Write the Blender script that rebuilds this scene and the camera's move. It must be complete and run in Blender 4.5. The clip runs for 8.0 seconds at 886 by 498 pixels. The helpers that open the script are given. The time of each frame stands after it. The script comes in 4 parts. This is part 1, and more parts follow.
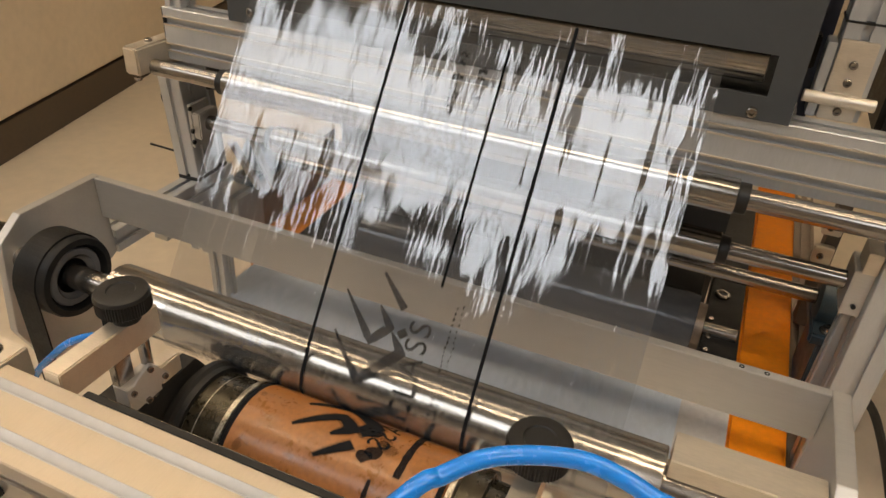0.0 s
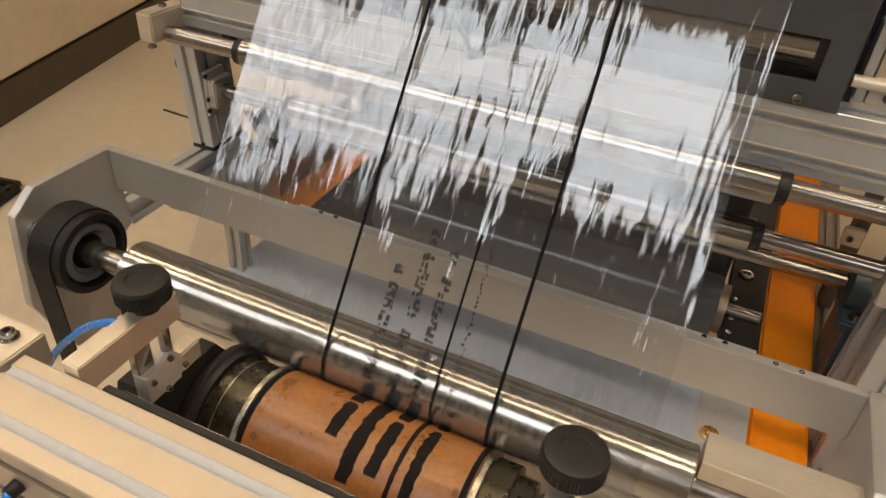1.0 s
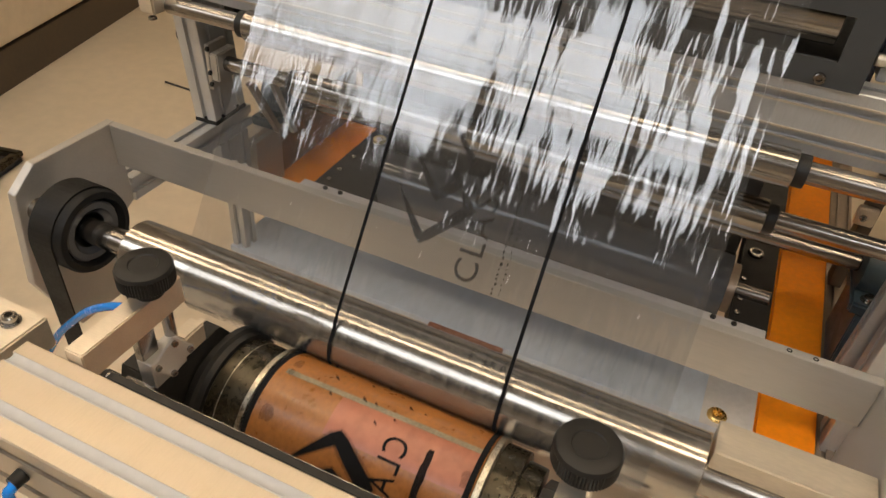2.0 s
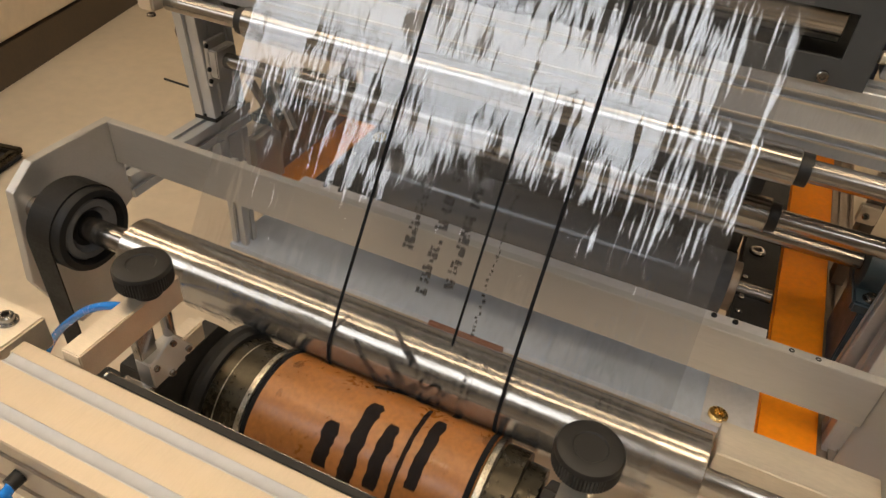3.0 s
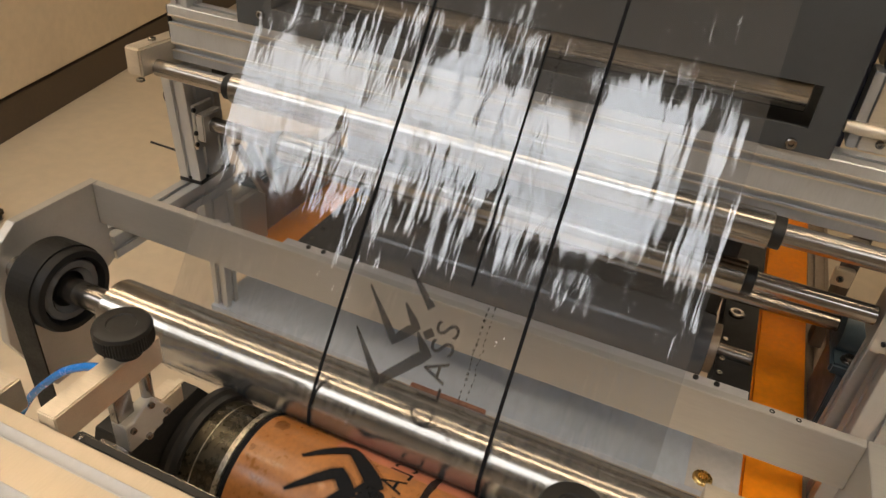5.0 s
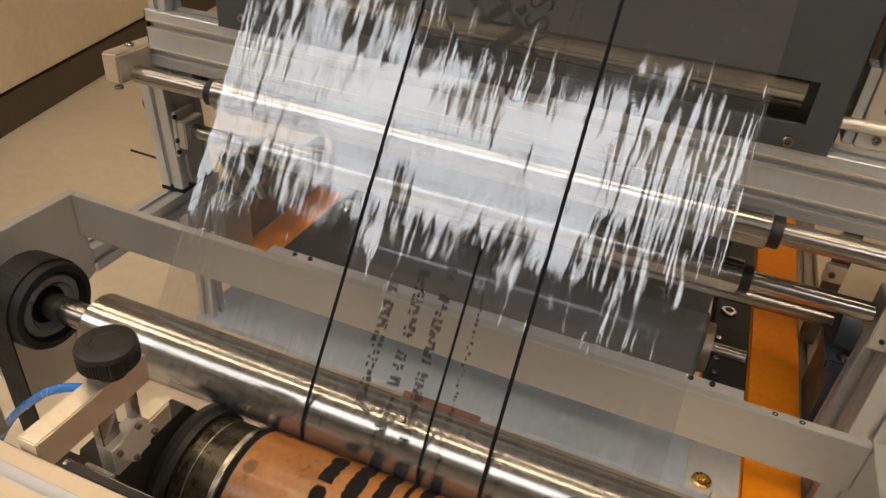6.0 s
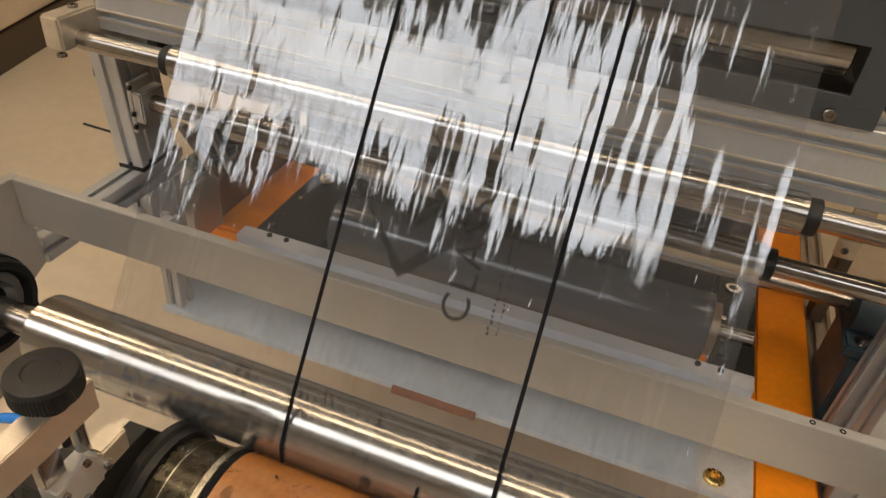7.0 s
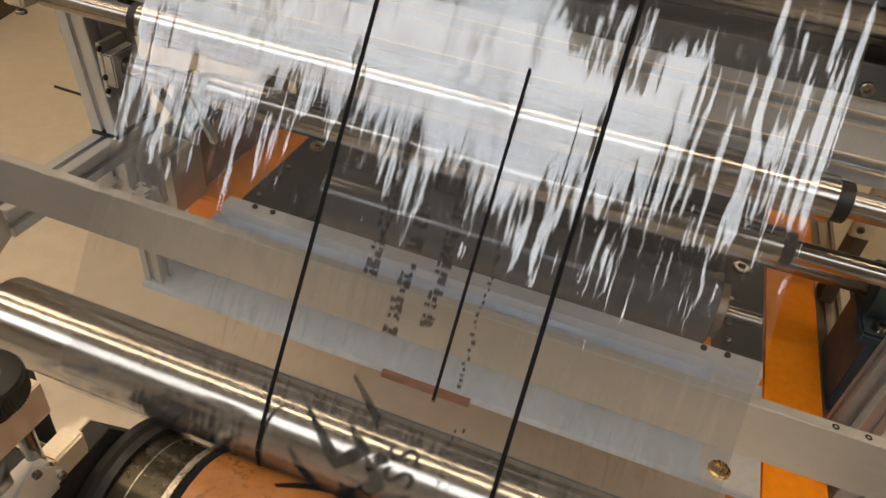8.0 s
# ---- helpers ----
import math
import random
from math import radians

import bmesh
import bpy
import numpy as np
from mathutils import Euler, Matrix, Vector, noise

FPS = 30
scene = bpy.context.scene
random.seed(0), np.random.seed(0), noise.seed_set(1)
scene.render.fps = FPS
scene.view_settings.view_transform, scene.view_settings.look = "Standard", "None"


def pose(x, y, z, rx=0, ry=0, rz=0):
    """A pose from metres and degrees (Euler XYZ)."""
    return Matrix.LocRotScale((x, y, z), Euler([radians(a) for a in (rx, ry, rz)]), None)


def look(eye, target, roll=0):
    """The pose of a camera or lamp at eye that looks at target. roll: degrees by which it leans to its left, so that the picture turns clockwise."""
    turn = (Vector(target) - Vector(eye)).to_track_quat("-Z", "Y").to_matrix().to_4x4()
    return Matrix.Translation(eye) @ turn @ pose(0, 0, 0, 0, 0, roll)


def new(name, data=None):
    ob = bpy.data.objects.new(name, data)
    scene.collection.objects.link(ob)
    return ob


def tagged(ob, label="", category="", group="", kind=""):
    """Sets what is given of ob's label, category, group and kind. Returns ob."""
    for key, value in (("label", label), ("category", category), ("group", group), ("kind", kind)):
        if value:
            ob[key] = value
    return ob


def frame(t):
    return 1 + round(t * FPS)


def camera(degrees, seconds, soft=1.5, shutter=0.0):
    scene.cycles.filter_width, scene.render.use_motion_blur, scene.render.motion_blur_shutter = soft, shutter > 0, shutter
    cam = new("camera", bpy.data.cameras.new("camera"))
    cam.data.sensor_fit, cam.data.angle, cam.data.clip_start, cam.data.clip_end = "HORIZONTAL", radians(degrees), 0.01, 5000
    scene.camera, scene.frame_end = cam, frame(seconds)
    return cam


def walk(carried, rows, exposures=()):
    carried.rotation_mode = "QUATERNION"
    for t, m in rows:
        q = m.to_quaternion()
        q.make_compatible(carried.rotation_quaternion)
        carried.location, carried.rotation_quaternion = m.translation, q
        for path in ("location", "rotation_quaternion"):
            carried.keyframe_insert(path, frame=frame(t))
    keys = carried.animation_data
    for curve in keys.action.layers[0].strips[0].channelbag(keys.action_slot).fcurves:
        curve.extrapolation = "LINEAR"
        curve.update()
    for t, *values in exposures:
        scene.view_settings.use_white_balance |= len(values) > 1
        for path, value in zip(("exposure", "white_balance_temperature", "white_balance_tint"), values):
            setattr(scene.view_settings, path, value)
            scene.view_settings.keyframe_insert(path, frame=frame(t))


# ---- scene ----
cam = camera(63.5, 8.0, shutter=0.08)
METRES, EYE, TILT, LEAN, TURN = 0.32, 1.45, -33.0, 0.0, 0.0
PATH = [
    (0, (0.472, -0.385, 1.4), (-0.156, 1.19, 0.339), 3.7),
    (0.5, (0.449, -0.374, 1.408), (-0.172, 1.175, 0.305), 4.3),
    (1, (0.436, -0.357, 1.412), (-0.178, 1.15, 0.25), 4.5),
    (1.5, (0.426, -0.346, 1.415), (-0.174, 1.126, 0.201), 4.7),
    (3, (0.419, -0.334, 1.414), (-0.174, 1.117, 0.172), 4.8),
    (3.5, (0.419, -0.335, 1.414), (-0.182, 1.144, 0.21), 5.1),
    (4, (0.421, -0.339, 1.417), (-0.183, 1.177, 0.261), 5.4),
    (4.5, (0.423, -0.341, 1.417), (-0.185, 1.209, 0.31), 5.7),
    (6, (0.405, -0.326, 1.41), (-0.156, 1.254, 0.319), 5.2),
    (6.5, (0.373, -0.286, 1.401), (-0.141, 1.28, 0.267), 5.2),
    (7, (0.355, -0.242, 1.381), (-0.119, 1.306, 0.207), 5.8),
    (7.5, (0.344, -0.207, 1.37), (-0.106, 1.311, 0.147), 6.3),
    (8, (0.338, -0.183, 1.36), (-0.098, 1.312, 0.105), 6.8),
]
walk(cam, [(t, look(eye, target, roll)) for t, eye, target, roll in PATH])

# ---- light ----
world = bpy.data.worlds.new("world")
scene.world = world
world.use_nodes = True
world.node_tree.nodes["Background"].inputs[0].default_value = (0.9, 0.8, 0.66, 1)
world.node_tree.nodes["Background"].inputs[1].default_value = 0.02
scene.view_settings.exposure = -0.15


# ---- materials ----
def material(name, color, rough=0.5, metal=0.0, vary=0.12, scale=20.0, bump=0.0, bump_scale=200.0, stretch=(1, 1, 1), emit=0.0, rough_vary=0.1, coat=0.0, spec=0.5):
    mat = bpy.data.materials.new(name)
    mat.use_nodes = True
    nt = mat.node_tree
    n, link = nt.nodes, nt.links.new
    p = n["Principled BSDF"]
    p.inputs["Metallic"].default_value = metal
    p.inputs["Coat Weight"].default_value = coat
    p.inputs["Specular IOR Level"].default_value = spec
    tc = n.new("ShaderNodeTexCoord")
    mp = n.new("ShaderNodeMapping")
    mp.inputs["Scale"].default_value = stretch
    link(tc.outputs["Object"], mp.inputs["Vector"])
    a = n.new("ShaderNodeTexNoise")
    a.inputs["Scale"].default_value, a.inputs["Detail"].default_value = scale, 5
    b = n.new("ShaderNodeTexNoise")
    b.inputs["Scale"].default_value, b.inputs["Detail"].default_value = scale * 9, 4
    link(mp.outputs[0], a.inputs["Vector"])
    link(mp.outputs[0], b.inputs["Vector"])
    mx = n.new("ShaderNodeMath")
    mx.operation = "ADD"
    link(a.outputs["Fac"], mx.inputs[0])
    link(b.outputs["Fac"], mx.inputs[1])
    rmp = n.new("ShaderNodeMapRange")
    rmp.inputs["From Min"].default_value, rmp.inputs["From Max"].default_value = 0.7, 1.3
    rmp.inputs["To Min"].default_value, rmp.inputs["To Max"].default_value = 1 - vary, 1 + vary
    link(mx.outputs[0], rmp.inputs["Value"])
    col = n.new("ShaderNodeMix")
    col.data_type, col.blend_type = "RGBA", "MULTIPLY"
    col.inputs["Factor"].default_value = 1
    col.inputs["A"].default_value = (*color, 1)
    link(rmp.outputs[0], col.inputs["B"])
    link(col.outputs["Result"], p.inputs["Base Color"])
    rr = n.new("ShaderNodeMapRange")
    rr.inputs["From Min"].default_value, rr.inputs["From Max"].default_value = 0.7, 1.3
    rr.inputs["To Min"].default_value, rr.inputs["To Max"].default_value = max(0.02, rough - rough_vary), min(1, rough + rough_vary)
    link(mx.outputs[0], rr.inputs["Value"])
    link(rr.outputs[0], p.inputs["Roughness"])
    if bump:
        c = n.new("ShaderNodeTexNoise")
        c.inputs["Scale"].default_value, c.inputs["Detail"].default_value = bump_scale, 3
        link(mp.outputs[0], c.inputs["Vector"])
        bp = n.new("ShaderNodeBump")
        bp.inputs["Strength"].default_value, bp.inputs["Distance"].default_value = bump, 0.001
        link(c.outputs["Fac"], bp.inputs["Height"])
        link(bp.outputs[0], p.inputs["Normal"])
    if emit:
        p.inputs["Emission Color"].default_value = (*color, 1)
        p.inputs["Emission Strength"].default_value = emit
    return mat


M_FLOOR = material("floor_paint", (0.61, 0.515, 0.385), 0.45, 0, 0.08, 2.0, 0.15, 60, rough_vary=0.1)
M_WALL = material("wall_paint", (0.6, 0.52, 0.42), 0.8, 0, 0.06, 1.5, 0.1, 80)
M_CEIL = material("ceiling_paint", (0.3, 0.26, 0.21), 0.9, 0, 0.05, 2.0)
M_LIGHT = material("light_panel", (0.92, 0.96, 1.0), 0.5, 0, 0.0, emit=6.0)
M_WARM = material("warm_tube", (1.0, 0.81, 0.57), 0.5, 0, 0.0, emit=27.0)
M_STEEL = material("polished_steel", (0.46, 0.42, 0.37), 0.18, 0.92, 0.06, 30, 0, 300, (0.06, 4, 4), rough_vary=0.03)
M_GUIDE = material("ground_steel", (0.32, 0.295, 0.265), 0.2, 1, 0.08, 30, 0, 300, (0.06, 4, 4), rough_vary=0.04)
M_CHROME = material("chrome_steel", (0.28, 0.255, 0.23), 0.2, 0.95, 0.08, 10, 0, rough_vary=0.05)
M_ALU = material("brushed_aluminium", (0.67, 0.59, 0.48), 0.42, 0.85, 0.08, 12, 0.1, 500, (1, 6, 6), rough_vary=0.08)
M_ALU_ANOD = material("anodised_aluminium", (0.52, 0.435, 0.33), 0.45, 0.75, 0.06, 10, 0.05, 400, (6, 1, 1))
M_ALU_GREY = material("grey_anodised_aluminium", (0.5, 0.495, 0.485), 0.4, 0.6, 0.06, 10, 0.04, 400, (6, 1, 1))
M_ALU_PLATE = material("milled_aluminium_plate", (0.52, 0.495, 0.46), 0.42, 0.75, 0.06, 8, 0.12, 400, (0.6, 5, 5), rough_vary=0.1)
M_TRAY = material("pale_aluminium_sheet", (0.56, 0.62, 0.71), 0.38, 0.35, 0.09, 5, 0, 200, (2.5, 1, 1), rough_vary=0.03)
M_BLACK = material("black_plastic", (0.012, 0.0105, 0.009), 0.5, 0, 0.2, 30, 0.1, 500, spec=0.35)
M_RUBBER = material("dark_rubber", (0.07, 0.071, 0.075), 0.13, 0, 0.08, 8, 0.03, 200, (1, 2, 2))
M_BOX = material("dark_powder_coat", (0.047, 0.0485, 0.048), 0.6, 0, 0.12, 10, 0.25, 900)
M_ORANGE = material("orange_powder_coat", (0.9, 0.26, 0.005), 0.6, 0, 0.1, 10, 0.3, 700, spec=0.25)
M_COPPER = material("brown_orange_print_plate", (0.262, 0.1, 0.022), 0.38, 0.0, 0.24, 22, 0.1, 120, rough_vary=0.15, coat=0.1)
M_INK = material("black_ink", (0.008, 0.008, 0.009), 0.85, 0, 0.2, 60, spec=0.1)
M_OLIVE = material("oily_dark_steel", (0.05, 0.041, 0.026), 0.3, 0.7, 0.25, 20, 0.1, 200, rough_vary=0.1)
M_BRASS = material("brass", (0.75, 0.52, 0.2), 0.3, 1, 0.1, 40)
M_BLUE = material("blue_pneumatic_tube", (0.008, 0.19, 0.62), 0.22, 0, 0.03, 30, coat=0.2)
M_CABINET = material("beige_cabinet_paint", (0.66, 0.56, 0.42), 0.5, 0, 0.06, 3, 0.1, 90)
M_PLINTH = material("brown_plinth", (0.085, 0.062, 0.043), 0.6, 0, 0.2, 6)
M_HOUSING = material("teal_black_casting", (0.03, 0.048, 0.062), 0.42, 0, 0.2, 30, 0.2, 300)

M_RUBBER_BLACK = material("black_belt_rubber", (0.01, 0.0095, 0.009), 0.55, 0, 0.2, 30, 0.2, 300, spec=0.2)
M_RING = material("scratched_bright_steel", (0.42, 0.38, 0.31), 0.4, 1, 0.75, 60, 0.4, 250, rough_vary=0.15)
M_RED_BROWN = material("red_brown", (0.25, 0.09, 0.045), 0.6, 0, 0.2, 40)
# brown steel parts; on the inner rail its brown stands for shade and reflected orange
M_BROWN_STEEL_SHADE = material("brown_steel_and_rail_shade", (0.26, 0.2, 0.15), 0.42, 0.7, 0.15, 10, 0, rough_vary=0.08)
M_GROOVE = material("pale_grey_slot_cover", (0.40, 0.39, 0.38), 0.5, 0.0, 0.06, 12)
M_BLUE_GREY = material("blue_grey_paint", (0.035, 0.042, 0.07), 0.45, 0, 0.12, 12)
M_PALE = material("pale_grey_sheet", (0.6, 0.575, 0.56), 0.42, 0.3, 0.08, 14, 0.08, 300)
M_PINK = material("pink_stained_plate", (0.33, 0.115, 0.065), 0.4, 0, 0.2, 8, coat=0.1)
M_TAPE = material("grey_green_seam_tape", (0.2, 0.17, 0.115), 0.5, 0, 0.3, 40)


def thin_ink(name, cover, grain=220):
    mat = material(name, (0.009, 0.009, 0.01), 0.85, 0, 0.2, 60, spec=0.1)
    nt = mat.node_tree
    tr, mx, ns = nt.nodes.new("ShaderNodeBsdfTransparent"), nt.nodes.new("ShaderNodeMixShader"), nt.nodes.new("ShaderNodeTexNoise")
    ns.inputs["Scale"].default_value = grain
    mr = nt.nodes.new("ShaderNodeMapRange")
    mr.inputs["From Min"].default_value, mr.inputs["From Max"].default_value = 0.35, 0.65
    mr.inputs["To Min"].default_value, mr.inputs["To Max"].default_value = max(0, cover - 0.25), min(1, cover + 0.25)
    nt.links.new(ns.outputs["Fac"], mr.inputs["Value"])
    nt.links.new(mr.outputs[0], mx.inputs[0])
    nt.links.new(tr.outputs[0], mx.inputs[1])
    nt.links.new(nt.nodes["Principled BSDF"].outputs[0], mx.inputs[2])
    nt.links.new(mx.outputs[0], nt.nodes["Material Output"].inputs["Surface"])
    return mat


M_INK_THIN = thin_ink("thin_black_ink", 0.85)
M_INK_LETTER = thin_ink("streaky_black_ink", 0.97)
M_INK_SMEAR = thin_ink("smeared_black_ink", 0.3)
M_INK_BLOTCHY = thin_ink("blotchy_black_ink", 1.02, 130)


def film_material():
    mat = bpy.data.materials.new("clear_film")
    mat.use_nodes = True
    nt = mat.node_tree
    n, link = nt.nodes, nt.links.new
    n.remove(n["Principled BSDF"])
    lw = n.new("ShaderNodeLayerWeight")
    lw.inputs["Blend"].default_value = 0.5
    pw = n.new("ShaderNodeMath")
    pw.operation, pw.inputs[1].default_value = "POWER", 4.5
    link(lw.outputs["Facing"], pw.inputs[0])
    fr = n.new("ShaderNodeMapRange")
    fr.inputs["To Min"].default_value, fr.inputs["To Max"].default_value = 0.105, 0.9
    link(pw.outputs[0], fr.inputs["Value"])
    tr = n.new("ShaderNodeBsdfTransparent")
    tr.inputs["Color"].default_value = (0.86, 0.87, 0.885, 1)
    gl = n.new("ShaderNodeBsdfGlossy")
    gl.inputs["Roughness"].default_value = 0.085
    gl.inputs["Color"].default_value = (0.97, 0.97, 0.98, 1)
    mx = n.new("ShaderNodeMixShader")
    link(fr.outputs[0], mx.inputs[0])
    link(tr.outputs[0], mx.inputs[1])
    link(gl.outputs[0], mx.inputs[2])
    df = n.new("ShaderNodeBsdfDiffuse")
    df.inputs["Color"].default_value = (0.8, 0.8, 0.8, 1)
    haze = n.new("ShaderNodeMixShader")
    haze.inputs[0].default_value = 0.02
    link(mx.outputs[0], haze.inputs[1])
    link(df.outputs[0], haze.inputs[2])
    link(haze.outputs[0], n["Material Output"].inputs["Surface"])
    return mat


M_FILM = film_material()


# ---- mesh tools ----
def part(name, bm, mat, parent=None, label="", smooth=False):
    me = bpy.data.meshes.new(name)
    bm.to_mesh(me)
    bm.free()
    me.materials.append(mat)
    if smooth:
        for f in me.polygons:
            f.use_smooth = True
        me.set_sharp_from_angle(angle=radians(35))
    ob = new(name, me)
    if parent is not None:
        ob.parent = parent
    if label:
        ob["label"] = label
    return ob


def thing(name, label, category, group="", kind=""):
    return tagged(new(name), label, category, group, kind)


def box(x0, x1, y0, y1, z0, z1, bevel=0.001, bm=None, m=None):
    bm = bm or bmesh.new()
    b = bmesh.new()
    vs = bmesh.ops.create_cube(b, size=1)["verts"]
    bmesh.ops.scale(b, vec=(x1 - x0, y1 - y0, z1 - z0), verts=vs)
    bmesh.ops.translate(b, vec=((x0 + x1) / 2, (y0 + y1) / 2, (z0 + z1) / 2), verts=vs)
    if bevel:
        bmesh.ops.bevel(b, geom=b.edges[:], offset=bevel, segments=2, affect="EDGES", clamp_overlap=True)
    if m is not None:
        b.transform(m)
    return merge(bm, b)


def merge(bm, b):
    me = bpy.data.meshes.new("tmp")
    b.to_mesh(me)
    b.free()
    bm.from_mesh(me)
    bpy.data.meshes.remove(me)
    return bm


def prism(points, depth, axis="x", at=0.0, bevel=0.0, bm=None):
    """A polygon of (a, b) pairs pushed along an axis: x uses (y, z), y uses (x, z), z uses (x, y)."""
    b = bmesh.new()
    def put(p, d):
        return {"x": (d, p[0], p[1]), "y": (p[0], d, p[1]), "z": (p[0], p[1], d)}[axis]
    lo = [b.verts.new(put(p, at)) for p in points]
    hi = [b.verts.new(put(p, at + depth)) for p in points]
    k = len(points)
    b.faces.new(lo)
    b.faces.new(hi)
    for i in range(k):
        b.faces.new((lo[i], lo[(i + 1) % k], hi[(i + 1) % k], hi[i]))
    bmesh.ops.recalc_face_normals(b, faces=b.faces[:])
    if bevel:
        bmesh.ops.bevel(b, geom=b.edges[:], offset=bevel, segments=2, affect="EDGES", clamp_overlap=True)
    return merge(bm or bmesh.new(), b)


def lathe(profile, seg=48, axis="x", at=(0, 0, 0), bm=None):
    """Turns (along, radius) pairs round an axis through a point."""
    b = bmesh.new()
    rings = []
    for a, r in profile:
        ring = []
        for i in range(seg):
            c, s = math.cos(2 * math.pi * i / seg) * r, math.sin(2 * math.pi * i / seg) * r
            p = {"x": (a, c, s), "y": (s, a, c), "z": (c, s, a)}[axis]
            ring.append(b.verts.new((p[0] + at[0], p[1] + at[1], p[2] + at[2])))
        rings.append(ring)
    for q, w in zip(rings, rings[1:]):
        for i in range(seg):
            b.faces.new((q[i], q[(i + 1) % seg], w[(i + 1) % seg], w[i]))
    if profile[0][1] > 1e-6:
        b.faces.new(rings[0])
    if profile[-1][1] > 1e-6:
        b.faces.new(rings[-1])
    bmesh.ops.recalc_face_normals(b, faces=b.faces[:])
    return merge(bm or bmesh.new(), b)


def rod(x0, x1, r, y, z, seg=32, ch=0.0008, bm=None):
    return lathe([(x0, r - ch), (x0 + ch, r), (x1 - ch, r), (x1, r - ch)], seg, "x", (0, y, z), bm)


def slotted(w, h, nw, nh, slot=0.009, deep=0.007):
    """Outline of an extruded profile w x h with nw / nh slots on its sides, counter-clockwise."""
    pts = []
    def side(length, count, turn):
        out = []
        for i in range(count):
            c = length * (i + 0.5) / count
            out += [(c - slot / 2, 0), (c - slot / 2, 0.0025), (c - slot, 0.0035), (c - slot * 0.6, deep), (c + slot * 0.6, deep), (c + slot, 0.0035), (c + slot / 2, 0.0025), (c + slot / 2, 0)]
        return out
    e = 0.0012
    pts += [(e, 0)] + [(a, b) for a, b in side(w, nw, 0)] + [(w - e, 0), (w, e)]
    pts += [(w - b, a) for a, b in side(h, nh, 1)] + [(w, h - e), (w - e, h)]
    pts += [(w - a, h - b) for a, b in side(w, nw, 2)] + [(e, h), (0, h - e)]
    pts += [(b, h - a) for a, b in side(h, nh, 3)] + [(0, e)]
    return pts


def tube(points, r, seg=12, sub=8):
    """A round tube through points, smoothed."""
    P = [Vector(p) for p in points]
    path = []
    for i in range(len(P) - 1):
        a, b, c, d = P[max(i - 1, 0)], P[i], P[i + 1], P[min(i + 2, len(P) - 1)]
        for k in range(sub):
            t = k / sub
            path.append(0.5 * ((2 * b) + (c - a) * t + (2 * a - 5 * b + 4 * c - d) * t * t + (3 * b - a - 3 * c + d) * t ** 3))
    path.append(P[-1])
    bm = bmesh.new()
    rings = []
    up = Vector((0.3, 0.2, 1)).normalized()
    for i, p in enumerate(path):
        t = (path[min(i + 1, len(path) - 1)] - path[max(i - 1, 0)]).normalized()
        u = t.cross(up).normalized()
        v = t.cross(u)
        rings.append([bm.verts.new(p + r * (math.cos(2 * math.pi * k / seg) * u + math.sin(2 * math.pi * k / seg) * v)) for k in range(seg)])
    for q, w in zip(rings, rings[1:]):
        for k in range(seg):
            bm.faces.new((q[k], q[(k + 1) % seg], w[(k + 1) % seg], w[k]))
    bm.faces.new(rings[0])
    bm.faces.new(rings[-1])
    bmesh.ops.recalc_face_normals(bm, faces=bm.faces[:])
    return bm


def structure(name, bm, mat, label, category):
    return tagged(part(name, bm, mat), label, category, "", "structure")


# ---- the room ----
structure("floor", box(-6, 6, -5, 7, -0.1, 0, 0), M_FLOOR, "smooth beige painted workshop floor", "floor")
structure("wall_north", box(-6, 6, 7, 7.1, 0, 3.2, 0), M_WALL, "plain warm beige workshop wall", "wall")
structure("wall_south", box(-6, 6, -5.1, -5, 0, 3.2, 0), M_WALL, "plain warm beige workshop wall", "wall")
structure("wall_west", box(-6.1, -6, -5, 7, 0, 3.2, 0), M_WALL, "plain warm beige workshop wall", "wall")
structure("wall_east", box(6, 6.1, -5, 7, 0, 3.2, 0), M_WALL, "plain warm beige workshop wall", "wall")
structure("ceiling", box(-6.1, 6.1, -5.1, 7.1, 3.2, 3.3, 0), M_CEIL, "plain workshop ceiling", "ceiling")


def ceiling_lamp(x0, x1, y0, y1, mat, label):
    lamp = thing("ceiling_light", label, "ceiling light", "ceiling lights")
    part("housing", box(x0 - 0.02, x1 + 0.02, y0 - 0.02, y1 + 0.02, 3.15, 3.2, 0.003), M_ALU_ANOD, lamp)
    part("diffuser", box(x0, x1, y0, y1, 3.135, 3.149, 0), mat, lamp)


# columns at -3.75, 1.1 and 2.1 are added fill light, not mirrored in the film
for x, wide in ((-3.75, 0.9), (-2.75, 0.55), (-2.06, 0.4), (-1.54, 0.95), (-0.53, 0.95), (1.1, 0.9), (2.1, 0.9)):
    ceiling_lamp(x, x + wide, -2.42, -1.86, M_LIGHT, "cool white ceiling panel, switched on")
    ceiling_lamp(x, x + wide, -1.80, -1.22, M_LIGHT, "cool white ceiling panel, switched on")
ceiling_lamp(-3.0, 3.0, -0.075, 0.025, M_WARM, "long warm white ceiling strip light, switched on")
for y in (0.75, 4.3):
    ceiling_lamp(-3.0, 3.0, y + 0.03, y + 0.10, M_WARM, "long warm white ceiling strip light, switched on")

# ---- fitted places: (y, z) of the axes that run along x ----
RY, RZ, RR = 0.152, 0.837, 0.039      # impression roller
CY, CZ, CR = 0.0644, 0.7721, 0.070     # printing cylinder
SLOPE = 55.0                          # degrees at which the film climbs
NIP = 216.5                           # where the cylinder touches the roller
SPEED = 0.90
PERIOD = 0.6198
REPEAT = SPEED * PERIOD
ARC = RR * radians(NIP - SLOPE - 90)
FILM_L, FILM_R, FILM_END = -0.088, 0.459, 0.72
TIP0 = 0.004                          # where the tip of the printed mark lies at the start


